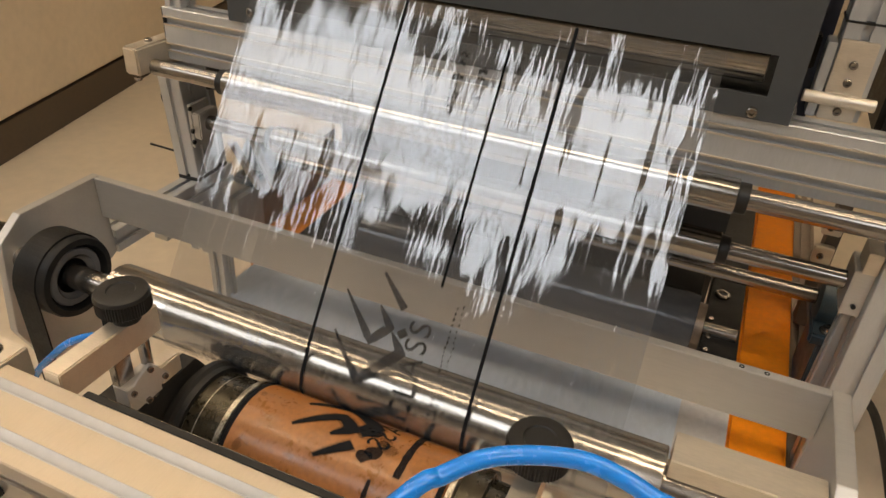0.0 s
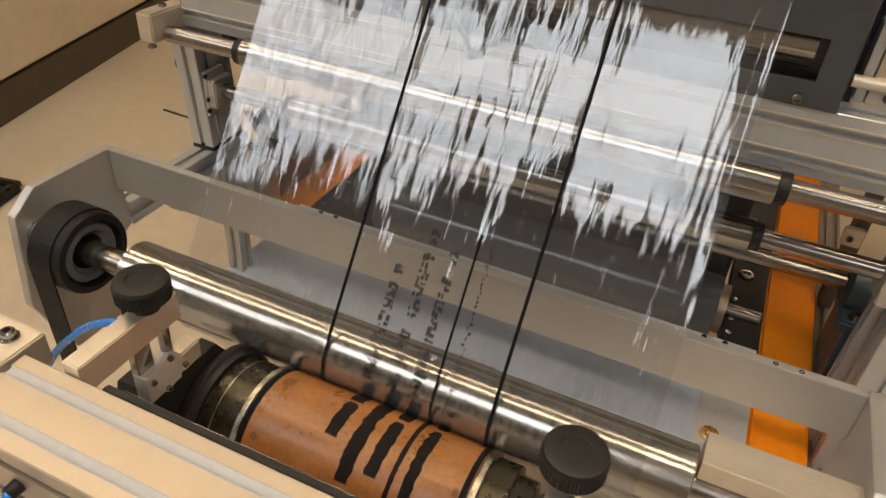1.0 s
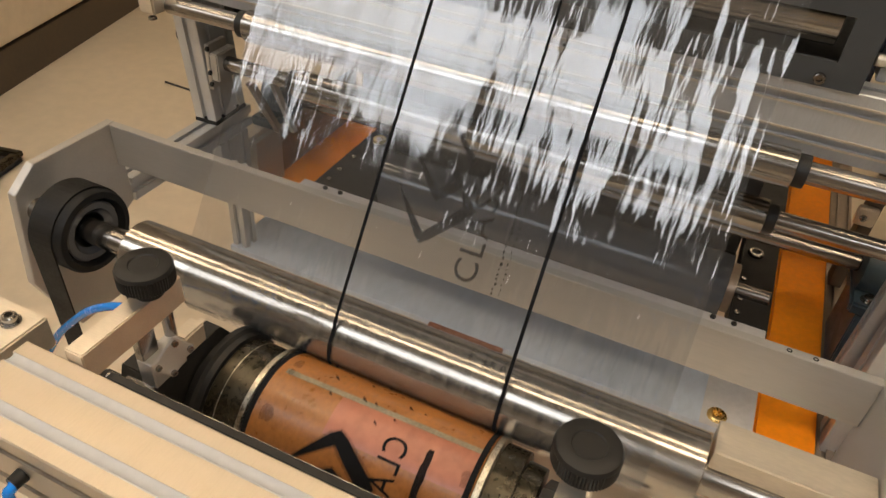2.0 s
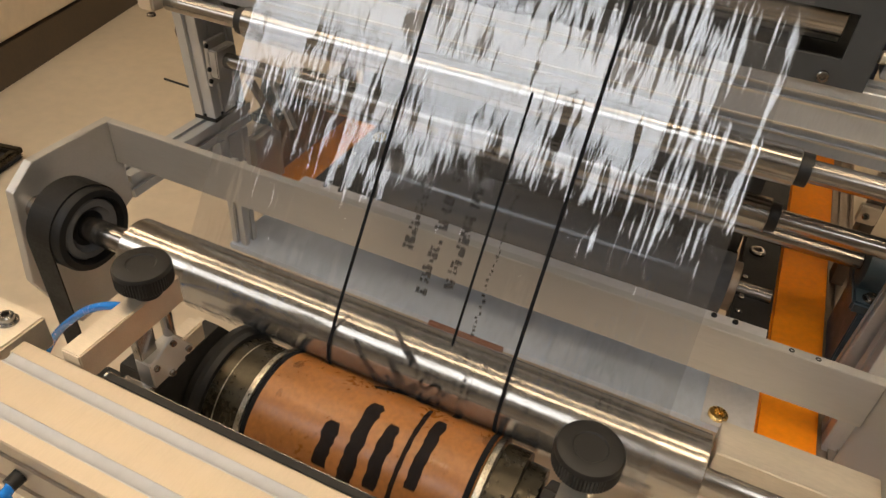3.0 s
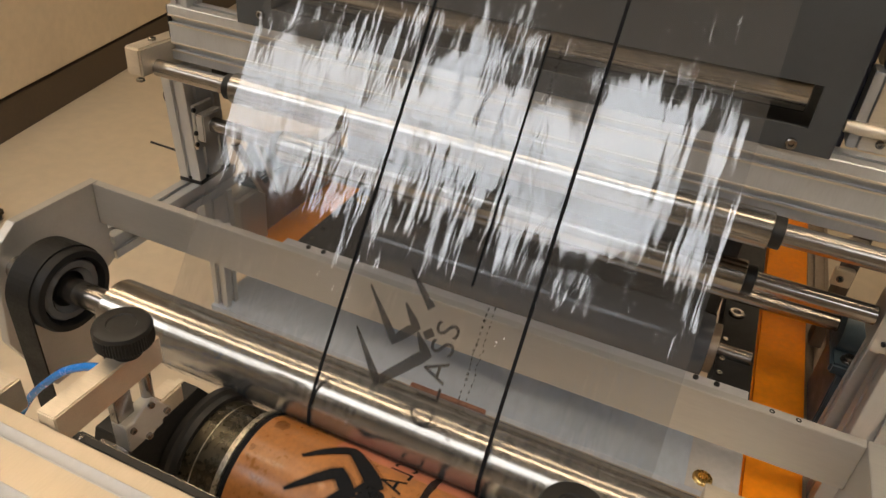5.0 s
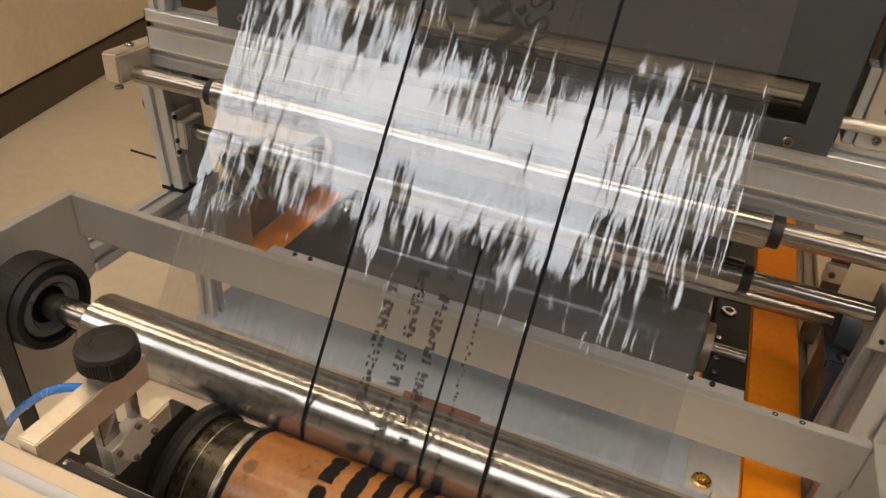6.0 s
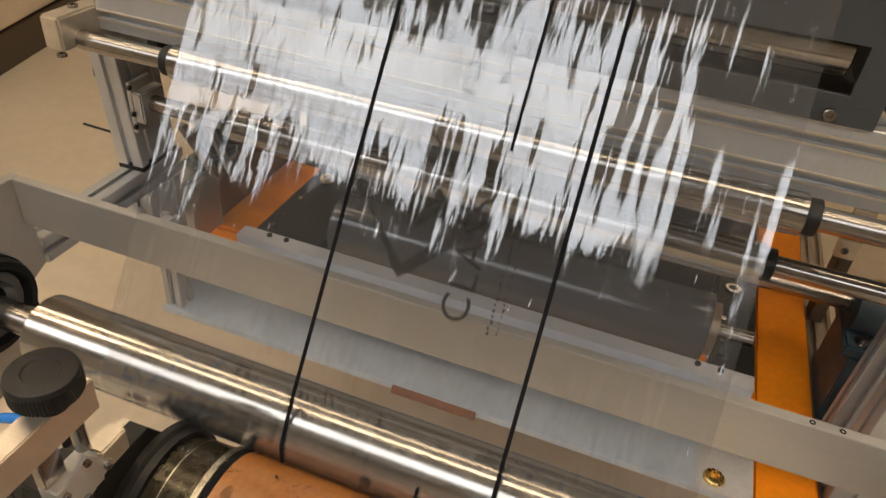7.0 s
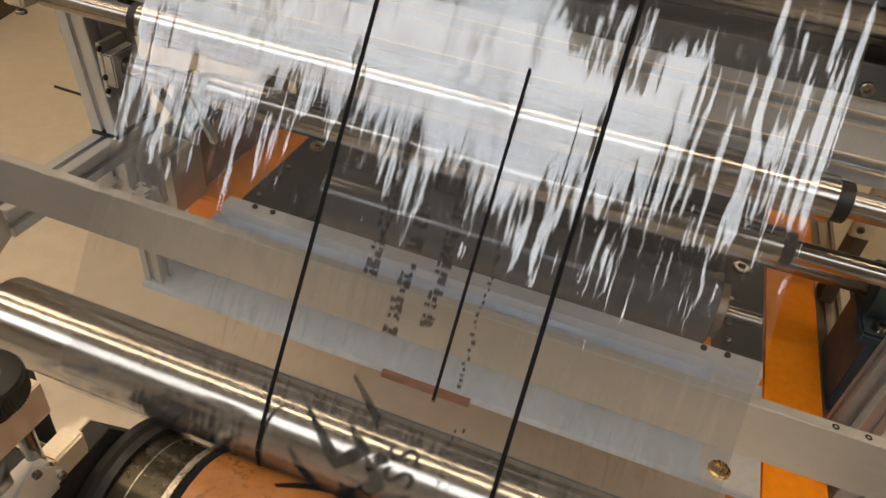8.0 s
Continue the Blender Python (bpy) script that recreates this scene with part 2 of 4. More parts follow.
def film_pose(s, lift=0.0, x=0.0):
    """The pose of a piece on the film, s metres past the line where it leaves the roller."""
    leave = SLOPE + 90
    lift -= 0.0026 * max(0, min(1, 1 - s / 0.03))
    ang = leave if s >= 0 else leave + math.degrees(-s / RR)
    n = Vector((0, math.cos(radians(ang)), math.sin(radians(ang))))
    p = Vector((x, RY, RZ)) + n * (RR + 0.0006 + lift)
    if s > 0:
        p += Vector((0, math.cos(radians(SLOPE)), math.sin(radians(SLOPE)))) * s
    return pose(p.x, p.y, p.z, ang - 90, 0, 0)


# ---- profiles ----
def profile(name, axis, a0, a1, p, q, w, h, nw, nh, label, mat=None):
    t = thing(name, label, "aluminium profile", "aluminium profiles")
    ob = part("extrusion", prism([(p + a, q + b) for a, b in slotted(w, h, nw, nh)], a1 - a0, axis, a0), mat or M_ALU_GREY, t)
    return t


def cap_plate(t, x0, x1, y0, y1, z0, z1, mat=None, name="end_cap"):
    return part(name, box(x0, x1, y0, y1, z0, z1, 0.002), mat or M_BLACK, t)


def screw(t, x, y, z, axis="z", r=0.0045, mat=None, name="screw", h=0.004):
    prof = [(0, r), (h * 0.8, r), (h, r * 0.8), (h, r * 0.5), (h * 0.4, r * 0.45)]
    if axis == "-y":
        prof = [(-a, b) for a, b in prof]
        return part(name, lathe(prof, 16, "y", (x, y, z)), mat or M_CHROME, t, smooth=True)
    return part(name, lathe(prof, 16, axis, (x, y, z)), mat or M_CHROME, t, smooth=True)


beam = profile("front_beam", "x", -0.055, 0.95, -0.167, 0.875, 0.08, 0.08, 2, 2, "wide slotted aluminium beam across the machine front", M_ALU_ANOD)
part("edge_seal", box(0.03, 0.345, -0.0868, -0.079, 0.93, 0.9535, 0.001), M_BLACK, beam, "black oily sealing strip")
part("seal_clip", box(0.05, 0.335, -0.0788, -0.0772, 0.94, 0.9515, 0.0004), M_CHROME, beam, "thin steel clip")
for y in (-0.147, -0.107):
    gutter = [(y - 0.0056, 0.9552), (y - 0.0048, 0.9556), (y - 0.003, 0.9546), (y, 0.9538), (y + 0.003, 0.9546), (y + 0.0048, 0.9556), (y + 0.0056, 0.9552), (y + 0.004, 0.9505), (y - 0.004, 0.9505)]
    part("slot_cover", prism(gutter, 1.0, "x", -0.0525), M_GROOVE, beam, "pale grey slot cover strip", smooth=True)
rail = profile("top_rail", "x", -0.345, 1.15, 0.462, 1.035, 0.04, 0.08, 1, 2, "long two-slot aluminium rail above the guide rollers")
# strips of paler metal paint the glint along the slot edges
for z in (1.0495, 1.061, 1.0895, 1.101):
    part("slot_edge_glint", box(-0.344, 1.149, 0.4595, 0.4618, z - 0.0012, z + 0.0012, 0.0004), M_ALU, rail, "slot edge, paler for the glint along it")
part("end_cap", box(-0.348, -0.3455, 0.463, 0.501, 1.067, 1.114, 0.0005), M_BLACK, rail)
lp = profile("post", "z", 0.806, 1.034, -0.405, 0.505, 0.045, 0.08, 1, 2, "short upright aluminium post standing on a rail")
lp.matrix_basis = Matrix.Translation((-0.38, 0.54, 0.8)) @ pose(0, 0, 0, 2.5, -2.0, 0) @ Matrix.Translation((0.38, -0.54, -0.8))
cap_plate(lp, -0.406, -0.359, 0.504, 0.586, 0.797, 0.8059)
t = thing("base_plate", "dull grey plate beside the orange base beam", "machine plate")
part("plate", box(-0.40, -0.371, 0.42, 0.99, 0.715, 0.7249, 0.001), M_ALU_PLATE, t)
part("flank", box(-0.377, -0.3715, 0.66, 0.99, 0.6005, 0.7148, 0.0008), M_BROWN_STEEL_SHADE, t, "brown steel flank plate")
part("leg", box(-0.39, -0.36, 0.6, 0.68, 0.6, 0.715, 0.001), M_ALU_PLATE, t)
profile("side_rail", "y", 0.31, 0.60, -0.402, 0.757, 0.04, 0.04, 1, 1, "long slotted aluminium side rail carrying a post")
profile("hanging_bracket", "z", 0.645, 0.756, -0.404, 0.507, 0.044, 0.076, 1, 2, "short grey aluminium block under the side rail")
profile("post", "z", 0.6125, 0.77, -0.298, 0.436, 0.03, 0.03, 1, 1, "short slim aluminium post standing on the tray corner")
profile("post", "z", 0, 1.034, 0.692, 0.49, 0.05, 0.05, 1, 1, "tall upright aluminium post beside the orange base")
profile("post", "z", 1.1155, 1.9, 0.565, 0.51, 0.045, 0.045, 1, 1, "upright aluminium post standing on the top rail")
profile("post", "z", 1.1155, 1.9, -0.342, 0.466, 0.03, 0.034, 1, 1, "upright aluminium post at the end of the top rail")
profile("cross_rail", "x", -0.30, 0.55, 0.56, 1.06, 0.04, 0.04, 1, 1, "aluminium rail behind the top rail")

# shaft holder at the left end of the top rail
t = thing("shaft_holder", "bright aluminium end block holding a guide roller shaft", "bracket")
part("block", box(-0.374, -0.3455, 0.398, 0.50, 1.024, 1.066, 0.003), M_ALU, t)
screw(t, -0.352, 0.40, 1.018, "z", 0.006)
screw(t, -0.36, 0.44, 1.066, "z", 0.006)
t = thing("clamp_bracket", "aluminium plate clamp on a post holding a guide roller shaft", "bracket")
part("plate", box(-0.3595, -0.352, 0.50, 0.545, 0.868, 0.945, 0.001), M_ALU_PLATE, t)
part("block", box(-0.352, -0.336, 0.50, 0.548, 0.885, 0.932, 0.002), M_ALU_PLATE, t)
for z in (0.88, 0.9, 0.94):
    part("screw", lathe([(-0.352, 0.004), (-0.349, 0.004), (-0.349, 0.002)], 12, "x", (0, 0.497, z)), M_BLACK, t)
t = thing("stop_block", "small black stop block under the top rail", "bracket")
part("block", box(-0.313, -0.293, 0.503, 0.53, 0.98, 1.0345, 0.002), M_BLACK, t)
part("hook", box(-0.306, -0.299, 0.49, 0.5025, 0.985, 1.0, 0.001), M_BLACK, t)
t = thing("clamp_lever", "black plastic clamp knob behind a post", "knob")
part("knob", lathe([(-0.43, 0.012), (-0.428, 0.02), (-0.412, 0.02), (-0.41, 0.014), (-0.401, 0.006)], 32, "x", (0, 0.535, 0.94)), M_BLACK, t, smooth=True)
t = thing("thin_rod", "thin black rod sticking out beside a post", "rod")
part("rod", tube([(-0.53, 0.572, 0.808), (-0.47, 0.573, 0.806), (-0.39, 0.575, 0.803)], 0.0022, 8, 3), M_BLACK, t)

# slanting brace and motor housing beyond the post
def bearing_unit(x, y, z):
    t = thing("bearing_unit", "dark teal cast bearing unit bolted to the base", "bearing", "bearing units")
    part("foot", box(x - 0.025, x + 0.025, y - 0.07, y + 0.07, z, z + 0.02, 0.004), M_HOUSING, t)
    part("body", lathe([(-0.022, 0.03), (-0.02, 0.04), (0.02, 0.04), (0.022, 0.03)], 32, "x", (x, y, z + 0.045)), M_HOUSING, t, smooth=True)
    for dy in (-0.052, 0.052):
        screw(t, x, y + dy, z + 0.02, "z", 0.009, h=0.009, name="bolt")
        part("washer", lathe([(z + 0.02, 0.0125), (z + 0.0215, 0.0125)], 24, "z", (x, y + dy, 0)), M_CHROME, t)
    part("grease_nipple", lathe([(z + 0.08, 0.006), (z + 0.09, 0.006), (z + 0.094, 0.003)], 12, "z", (x, y, 0)), M_BRASS, t, "small brass grease nipple")
    return t


bearing_unit(-0.375, 0.711, 0.7255)
u_ = bearing_unit(0.70, 0.715, 0.719)
part("pedestal", box(0.69, 0.722, 0.65, 0.78, 0.5905, 0.7185, 0.002), M_HOUSING, u_)
t = thing("brace", "two slanting flat metal brace bars behind the post", "brace")
part("bar", prism([(0.56, 0.86), (0.572, 0.86), (0.64, 0.735), (0.628, 0.735)], 0.012, "x", -0.335), M_BROWN_STEEL_SHADE, t)
part("bar", prism([(0.585, 0.87), (0.597, 0.87), (0.655, 0.735), (0.643, 0.735)], 0.008, "x", -0.31), M_ALU_PLATE, t)

# ---- crossbar and side plates ----
t = thing("portal_frame", "grey milled aluminium crossbar between two side plates", "machine frame")
part("crossbar", box(-0.3595, 0.6475, 0.290, 0.302, 0.834, 0.899, 0.0008), M_ALU_PLATE, t)
SIDE = [(0.302, 0.899), (0.165, 0.899), (0.128, 0.872), (0.112, 0.735), (0.16, 0.62), (0.25, 0.62), (0.25, 0.735), (0.304, 0.764), (0.302, 0.834)]
part("side_plate", prism(SIDE, 0.014, "x", -0.374, 0.0008), M_ALU_PLATE, t)
part("side_plate", prism(SIDE, 0.018, "x", 0.648, 0.0008), M_ALU_PLATE, t)
for x in (0.557, 0.583):
    screw(t, x, 0.296, 0.8985, "z", 0.003, M_BLACK, h=0.001)

# ---- impression roller ----
roller = thing("impression_roller", "polished steel roller pressing film on the printing cylinder", "roller")
roller.location = (0, RY, RZ)
part("shell", lathe([(-0.186, 0.02), (-0.186, RR - 0.001), (-0.185, RR), (0.504, RR), (0.505, RR - 0.001), (0.505, 0.02)], 128), M_STEEL, roller, smooth=True)
part("journal", rod(-0.372, -0.186, 0.0165, 0, 0), M_CHROME, roller, smooth=True)
part("journal", rod(0.505, 0.648, 0.02, 0, 0), M_STEEL, roller, smooth=True)
pulley = part("pulley", lathe([(-0.312, 0.02), (-0.312, 0.052), (-0.3105, 0.056), (-0.262, 0.056), (-0.258, 0.054), (-0.257, 0.046), (-0.270, 0.043), (-0.270, 0.02)], 64), M_RUBBER_BLACK, roller, "black toothed belt pulley", smooth=True)
part("bearing_ring", lathe([(-0.270, 0.041), (-0.264, 0.041), (-0.2625, 0.039), (-0.2625, 0.031), (-0.266, 0.029), (-0.270, 0.024)], 48), M_RUBBER, pulley, "grey steel bearing ring", smooth=True)
# belt from the pulley down to the motor
t = thing("drive_belt", "black toothed drive belt hanging from the pulley", "belt")
R1 = 0.0585
pts = []
for k in range(25):
    a = radians(0 + 180 * k / 24)
    pts.append((RY + R1 * math.cos(a), RZ + R1 * math.sin(a)))
lower = [(0.098, 0.42), (0.115, 0.385), (0.15, 0.37), (0.185, 0.385), (0.204, 0.42)]
loop = pts + lower
inner = [(RY + (y - RY) * 0.962, RZ + (z - RZ) * 0.962) for y, z in pts] + [(0.1, 0.42), (0.117, 0.388), (0.15, 0.373), (0.183, 0.388), (0.202, 0.42)]
bm = bmesh.new()
n = len(loop)
rows = [[bm.verts.new((x, y, z)) for y, z in src] for x, src in ((-0.308, loop), (-0.270, loop), (-0.270, inner), (-0.308, inner))]
for q in range(4):
    a, b = rows[q], rows[(q + 1) % 4]
    for k in range(n):
        bm.faces.new((a[k], a[(k + 1) % n], b[(k + 1) % n], b[k]))
bmesh.ops.recalc_face_normals(bm, faces=bm.faces[:])
part("belt", bm, M_RUBBER_BLACK, t)
part("motor_pulley", rod(-0.312, -0.268, 0.05, 0.15, 0.423), M_OLIVE, t, smooth=True)
part("motor", box(-0.40, -0.313, 0.10, 0.2, 0.37, 0.47, 0.006), M_BLACK, t)

# block over the right journal
t = thing("bearing_block", "warm grey aluminium bar above the roller journal", "bracket")
part("bar", box(0.508, 0.647, 0.143, 0.185, 0.858, 0.882, 0.001), M_ALU, t)
part("bearing_cap", box(0.61, 0.6475, 0.11, 0.195, 0.795, 0.857, 0.002), M_ALU, t)

# ---- printing cylinder ----
cyl = thing("printing_cylinder", "rotating cylinder with an orange-brown printing plate inked black", "cylinder")
cyl.location = (0, CY, CZ)
part("printing_plate", rod(0.0755, 0.318, CR, 0, 0, 128, 0.001), M_COPPER, cyl, smooth=True)
for x in (0.0665, 0.3181):
    part("end_ring", lathe([(x, CR - 0.004), (x + 0.0012, CR + 0.0005), (x + 0.0072, CR + 0.001), (x + 0.0089, CR - 0.002)], 96, "x"), M_RING, cyl, "scratched bright steel ring", smooth=True)
part("sleeve", rod(0.024, 0.0664, CR - 0.004, 0, 0, 96, 0.001), M_OLIVE, cyl, "oily dark steel sleeve", smooth=True)
part("sleeve", lathe([(0.3271, CR - 0.004), (0.352, CR - 0.004), (0.353, CR - 0.012), (0.372, CR - 0.013), (0.373, 0.02)], 96, "x"), M_OLIVE, cyl, "oily dark steel sleeve", smooth=True)
part("groove_ring", lathe([(0.0375, CR - 0.006), (0.038, CR - 0.0036), (0.039, CR - 0.0036), (0.0395, CR - 0.006)], 96, "x"), M_RING, cyl, "thin bright edge ring", smooth=True)
part("flange", lathe([(0.0055, 0.03), (0.0055, CR + 0.003), (0.007, CR + 0.006), (0.014, CR + 0.006), (0.017, CR + 0.002), (0.0239, CR + 0.001), (0.0239, 0.03)], 96, "x"), M_BLACK, cyl, "black flange", smooth=True)
part("shaft", rod(-0.1, 0.47, 0.016, 0, 0), M_CHROME, cyl, smooth=True)
for x in (0.077, 0.3125):
    part("inked_edge", rod(x - 0.0015, x + 0.0045, CR + 0.0006, 0, 0, 96, 0.0004), M_INK, cyl, "inked black edge band", smooth=True)

# ---- the printed pattern: polylines (x, u) with a width, u counted along the film from the mark's tip ----
HOOKS = [([(-0.039, 0.046), (0, 0), (0.042, 0.043), (0.026, 0.062)], (0.002, 0.010, 0.013, 0.002)),
         ([(-0.038, 0.092), (0.004, 0.046), (0.023, 0.066), (0.005, 0.086)], (0.002, 0.010, 0.011, 0.002)),
         ([(0.0, 0.121), (0.033, 0.089)], (0.003, 0.009)),
         ([(0.034, 0.060), (0.042, 0.067)], (0.009, 0.009))]
MARK_X = 0.178
rng = random.Random(4)
BARS = []                                          # x, width, u0, u1, dense
for x, wid, u0, u1 in ((0.168, 0.012, -0.357, -0.232), (0.196, 0.012, -0.403, -0.185), (0.2225, 0.011, -0.383, -0.205)):
    u = u0
    while u < u1:
        step = rng.uniform(0.004, 0.009)
        if rng.random() < 0.86:
            for side in (-0.3, 0.05, 0.32):
                if rng.random() < 0.9:
                    a = u + step * rng.uniform(0, 0.35)
                    BARS.append((x + side * wid + rng.uniform(-0.0008, 0.0008), wid * rng.uniform(0.18, 0.45), a, a + step * rng.uniform(0.45, 0.95), False))
        u += step
u = -0.435
while u < -0.175:
    BARS.append((0.2445, 0.0028, u, u + 0.0105, True))
    u += 0.01047
u = -0.419
while u < -0.178:
    step = rng.uniform(0.003, 0.007)
    BARS.append((0.260 + rng.uniform(-0.002, 0.002), rng.uniform(0.001, 0.004), u, u + step * rng.uniform(0.3, 0.7), False))
    u += step
u = -0.03
while u < 0.11:
    step = rng.uniform(0.004, 0.008)
    BARS.append((0.2665 + rng.uniform(-0.001, 0.001), rng.uniform(0.0012, 0.003), u, u + step * rng.uniform(0.3, 0.6), False))
    BARS.append((0.274 + rng.uniform(-0.001, 0.001), rng.uniform(0.0008, 0.002), u + 0.002, u + 0.002 + step * rng.uniform(0.2, 0.5), False))
    u += step


def stroke(points, widths):
    """A flat tapering stroke in short quads of (x, u) that share their corners."""
    line = []
    for (p, q), (a, b) in zip(zip(points, points[1:]), zip(widths, widths[1:])):
        k = max(2, int((Vector(q) - Vector(p)).length / 0.006))
        line += [(Vector(p).lerp(Vector(q), i / k), a + (b - a) * i / k) for i in range(k)]
    line.append((Vector(points[-1]), widths[-1]))
    edge = []
    for i, (c, w) in enumerate(line):
        d = (line[min(i + 1, len(line) - 1)][0] - line[max(i - 1, 0)][0]).normalized()
        edge.append((c + Vector((-d.y, d.x)) * w / 2, c - Vector((-d.y, d.x)) * w / 2))
    return [[a[0], a[1], b[1], b[0]] for a, b in zip(edge, edge[1:])]


def letter_mesh(ch, size):
    cu = bpy.data.curves.new("letter", "FONT")
    cu.body, cu.size, cu.align_x = ch, size, "LEFT"
    cu.resolution_u = 4
    ob = bpy.data.objects.new("letter", cu)
    scene.collection.objects.link(ob)
    dg = bpy.context.evaluated_depsgraph_get()
    me = bpy.data.meshes.new_from_object(ob.evaluated_get(dg))
    bpy.data.objects.remove(ob)
    return me


# words run up the film: letters turned a quarter, their tops to the left
LETTERS = []
u = -0.029
for ch in "CLASS":
    me = letter_mesh(ch, 0.036)
    vs = [v.co.copy() for v in me.vertices]
    w = max(v.x for v in vs)
    LETTERS.append((u + w / 2, [(0.2465 - v.y, u + v.x) for v in vs], [tuple(p.vertices) for p in me.polygons]))
    u += w + 0.0035
    bpy.data.meshes.remove(me)


def wrap(x, u, lift):
    """A place on the turning plate for the pattern's (x, u)."""
    ang = radians(NIP - 212) + (u + TIP0 + ARC) / REPEAT * 2 * math.pi
    return (x, (CR + lift) * math.cos(ang), (CR + lift) * math.sin(ang))


def quads_on_plate(quads, lift):
    bm = bmesh.new()
    for q in quads:
        bm.faces.new([bm.verts.new(wrap(p[0], p[1], lift)) for p in q])
    bmesh.ops.remove_doubles(bm, verts=bm.verts[:], dist=1e-6)
    bmesh.ops.recalc_face_normals(bm, faces=bm.faces[:])
    for f in bm.faces:
        c = f.calc_center_median()
        if f.normal.y * c.y + f.normal.z * c.z < 0:
            f.normal_flip()
    r = bmesh.ops.extrude_face_region(bm, geom=bm.faces[:])
    for v in r["geom"]:
        if isinstance(v, bmesh.types.BMVert):
            k = (CR - 0.001) / (CR + lift)
            v.co.y *= k
            v.co.z *= k
    bmesh.ops.recalc_face_normals(bm, faces=bm.faces[:])
    return bm


for pts_, wid in HOOKS:
    wide = tuple(w * 1.5 for w in wid)
    part("inked_mark", quads_on_plate([[(MARK_X + p.x, p.y) for p in q] for q in stroke(pts_, wide)], 0.0009), M_INK, cyl)
    soft = tuple(w * 1.9 + 0.002 for w in wid)
    part("ink_smear", quads_on_plate([[(MARK_X + p.x, p.y) for p in q] for q in stroke(pts_, soft)], 0.0005), M_INK_SMEAR, cyl)
for k in range(9):
    x, u, r = 0.214 + 0.034 * rng.random(), 0.05 + 0.05 * rng.random(), rng.uniform(0.005, 0.011)
    blot = [(x + r * rng.uniform(0.7, 1.2) * math.cos(0.7 * a), u + r * rng.uniform(0.7, 1.2) * math.sin(0.7 * a)) for a in range(9)]
    part("ink_blot", quads_on_plate([blot], 0.0006 + 0.00003 * k), M_INK_THIN if k % 2 else M_INK_SMEAR, cyl)
for k in range(16):
    x, u, r = (0.088 if k % 3 else 0.3) + 0.012 * rng.random(), -0.45 + 0.56 * (k + rng.random()) / 16, rng.uniform(0.003, 0.008)
    blot = [(x + r * rng.uniform(0.6, 1.2) * math.cos(0.7 * a), u + 1.6 * r * rng.uniform(0.7, 1.2) * math.sin(0.7 * a)) for a in range(9)]
    part("ink_blot", quads_on_plate([blot], 0.0003 + 0.00002 * k), M_INK_SMEAR, cyl)
for k in range(14):
    x, u, r = rng.uniform(0.1, 0.3), rng.uniform(-0.16, -0.02), rng.uniform(0.0012, 0.0035)
    part("ink_fleck", quads_on_plate([[(x, u), (x + r, u + r * 0.6), (x + 2.2 * r, u + 2.4 * r), (x + 0.4 * r, u + 1.5 * r)]], 0.0008), M_INK_THIN, cyl)
strips = 12
part("seam_tape", quads_on_plate([[(0.09 + 0.222 * i / strips, -0.057 - 0.003 * i / strips), (0.09 + 0.222 * (i + 1) / strips, -0.057 - 0.003 * (i + 1) / strips), (0.09 + 0.222 * (i + 1) / strips, -0.049 - 0.003 * (i + 1) / strips), (0.09 + 0.222 * i / strips, -0.049 - 0.003 * i / strips)] for i in range(strips)], 0.0004), M_TAPE, cyl, "grey-green tape over the plate seam")
part("pink_patch", quads_on_plate([[(0.16, -0.051 + 0.004 * i), (0.311, -0.052 + 0.004 * i), (0.311, -0.048 + 0.004 * i), (0.16, -0.047 + 0.004 * i)] for i in range(14)], 0.0002), M_PINK, cyl, "pink stained stretch of plate")
for uc, vs, fs in LETTERS:
    bm = bmesh.new()
    vv = [bm.verts.new(wrap(x, u, 0.001)) for x, u in vs]
    for f in fs:
        bm.faces.new([vv[i] for i in f])
    part("inked_letter", bm, M_INK, cyl)
for x, wid, u0, u1 in ((0.168, 0.016, -0.357, -0.30), (0.168, 0.015, -0.293, -0.232), (0.197, 0.016, -0.403, -0.185), (0.2235, 0.015, -0.383, -0.30), (0.2235, 0.015, -0.29, -0.205),
                       (0.2445, 0.005, -0.435, -0.17), (0.262, 0.013, -0.419, -0.32), (0.262, 0.012, -0.305, -0.175), (0.268, 0.008, -0.03, 0.11)):
    quads, last_ = [], (wid * 0.3, wid * 0.3)
    k = max(2, int((u1 - u0) / 0.006))
    for i in range(k):
        a, b = u0 + (u1 - u0) * i / k, u0 + (u1 - u0) * (i + 1) / k
        j, l = rng.uniform(0.75, 1.12) * wid / 2, rng.uniform(0.75, 1.12) * wid / 2
        quads.append([(x - last_[0], a), (x + last_[1], a), (x + l, b), (x - j, b)])
        last_ = (j, l)
    part("inked_bar", quads_on_plate(quads, 0.0008 + 0.0002 * rng.random()), M_INK_BLOTCHY, cyl)

# ---- bearing house and clamps round the cylinder ----
t = thing("bearing_house", "black plate carrying the cylinder shaft", "bearing")
part("plate", prism([(-0.06, 0.72), (0.10, 0.72), (0.112, 0.80), (0.072, 0.8635), (-0.016, 0.8635), (-0.06, 0.84)], 0.0194, "x", -0.0145, 0.0006), M_BLACK, t)
part("edge_plate", prism([(-0.014, 0.72), (0.073, 0.72), (0.073, 0.864), (-0.014, 0.864)], 0.0075, "x", -0.0222, 0.0008), M_ALU, t, "bare aluminium edge plate")
part("cover", prism([(0.02, 0.75), (0.07, 0.75), (0.07, 0.80), (0.03, 0.855), (-0.012, 0.855), (-0.03, 0.80)], 0.03, "x", -0.053, 0.001), M_BLACK, t)
t = thing("bearing_house", "black plate carrying the cylinder shaft", "bearing")
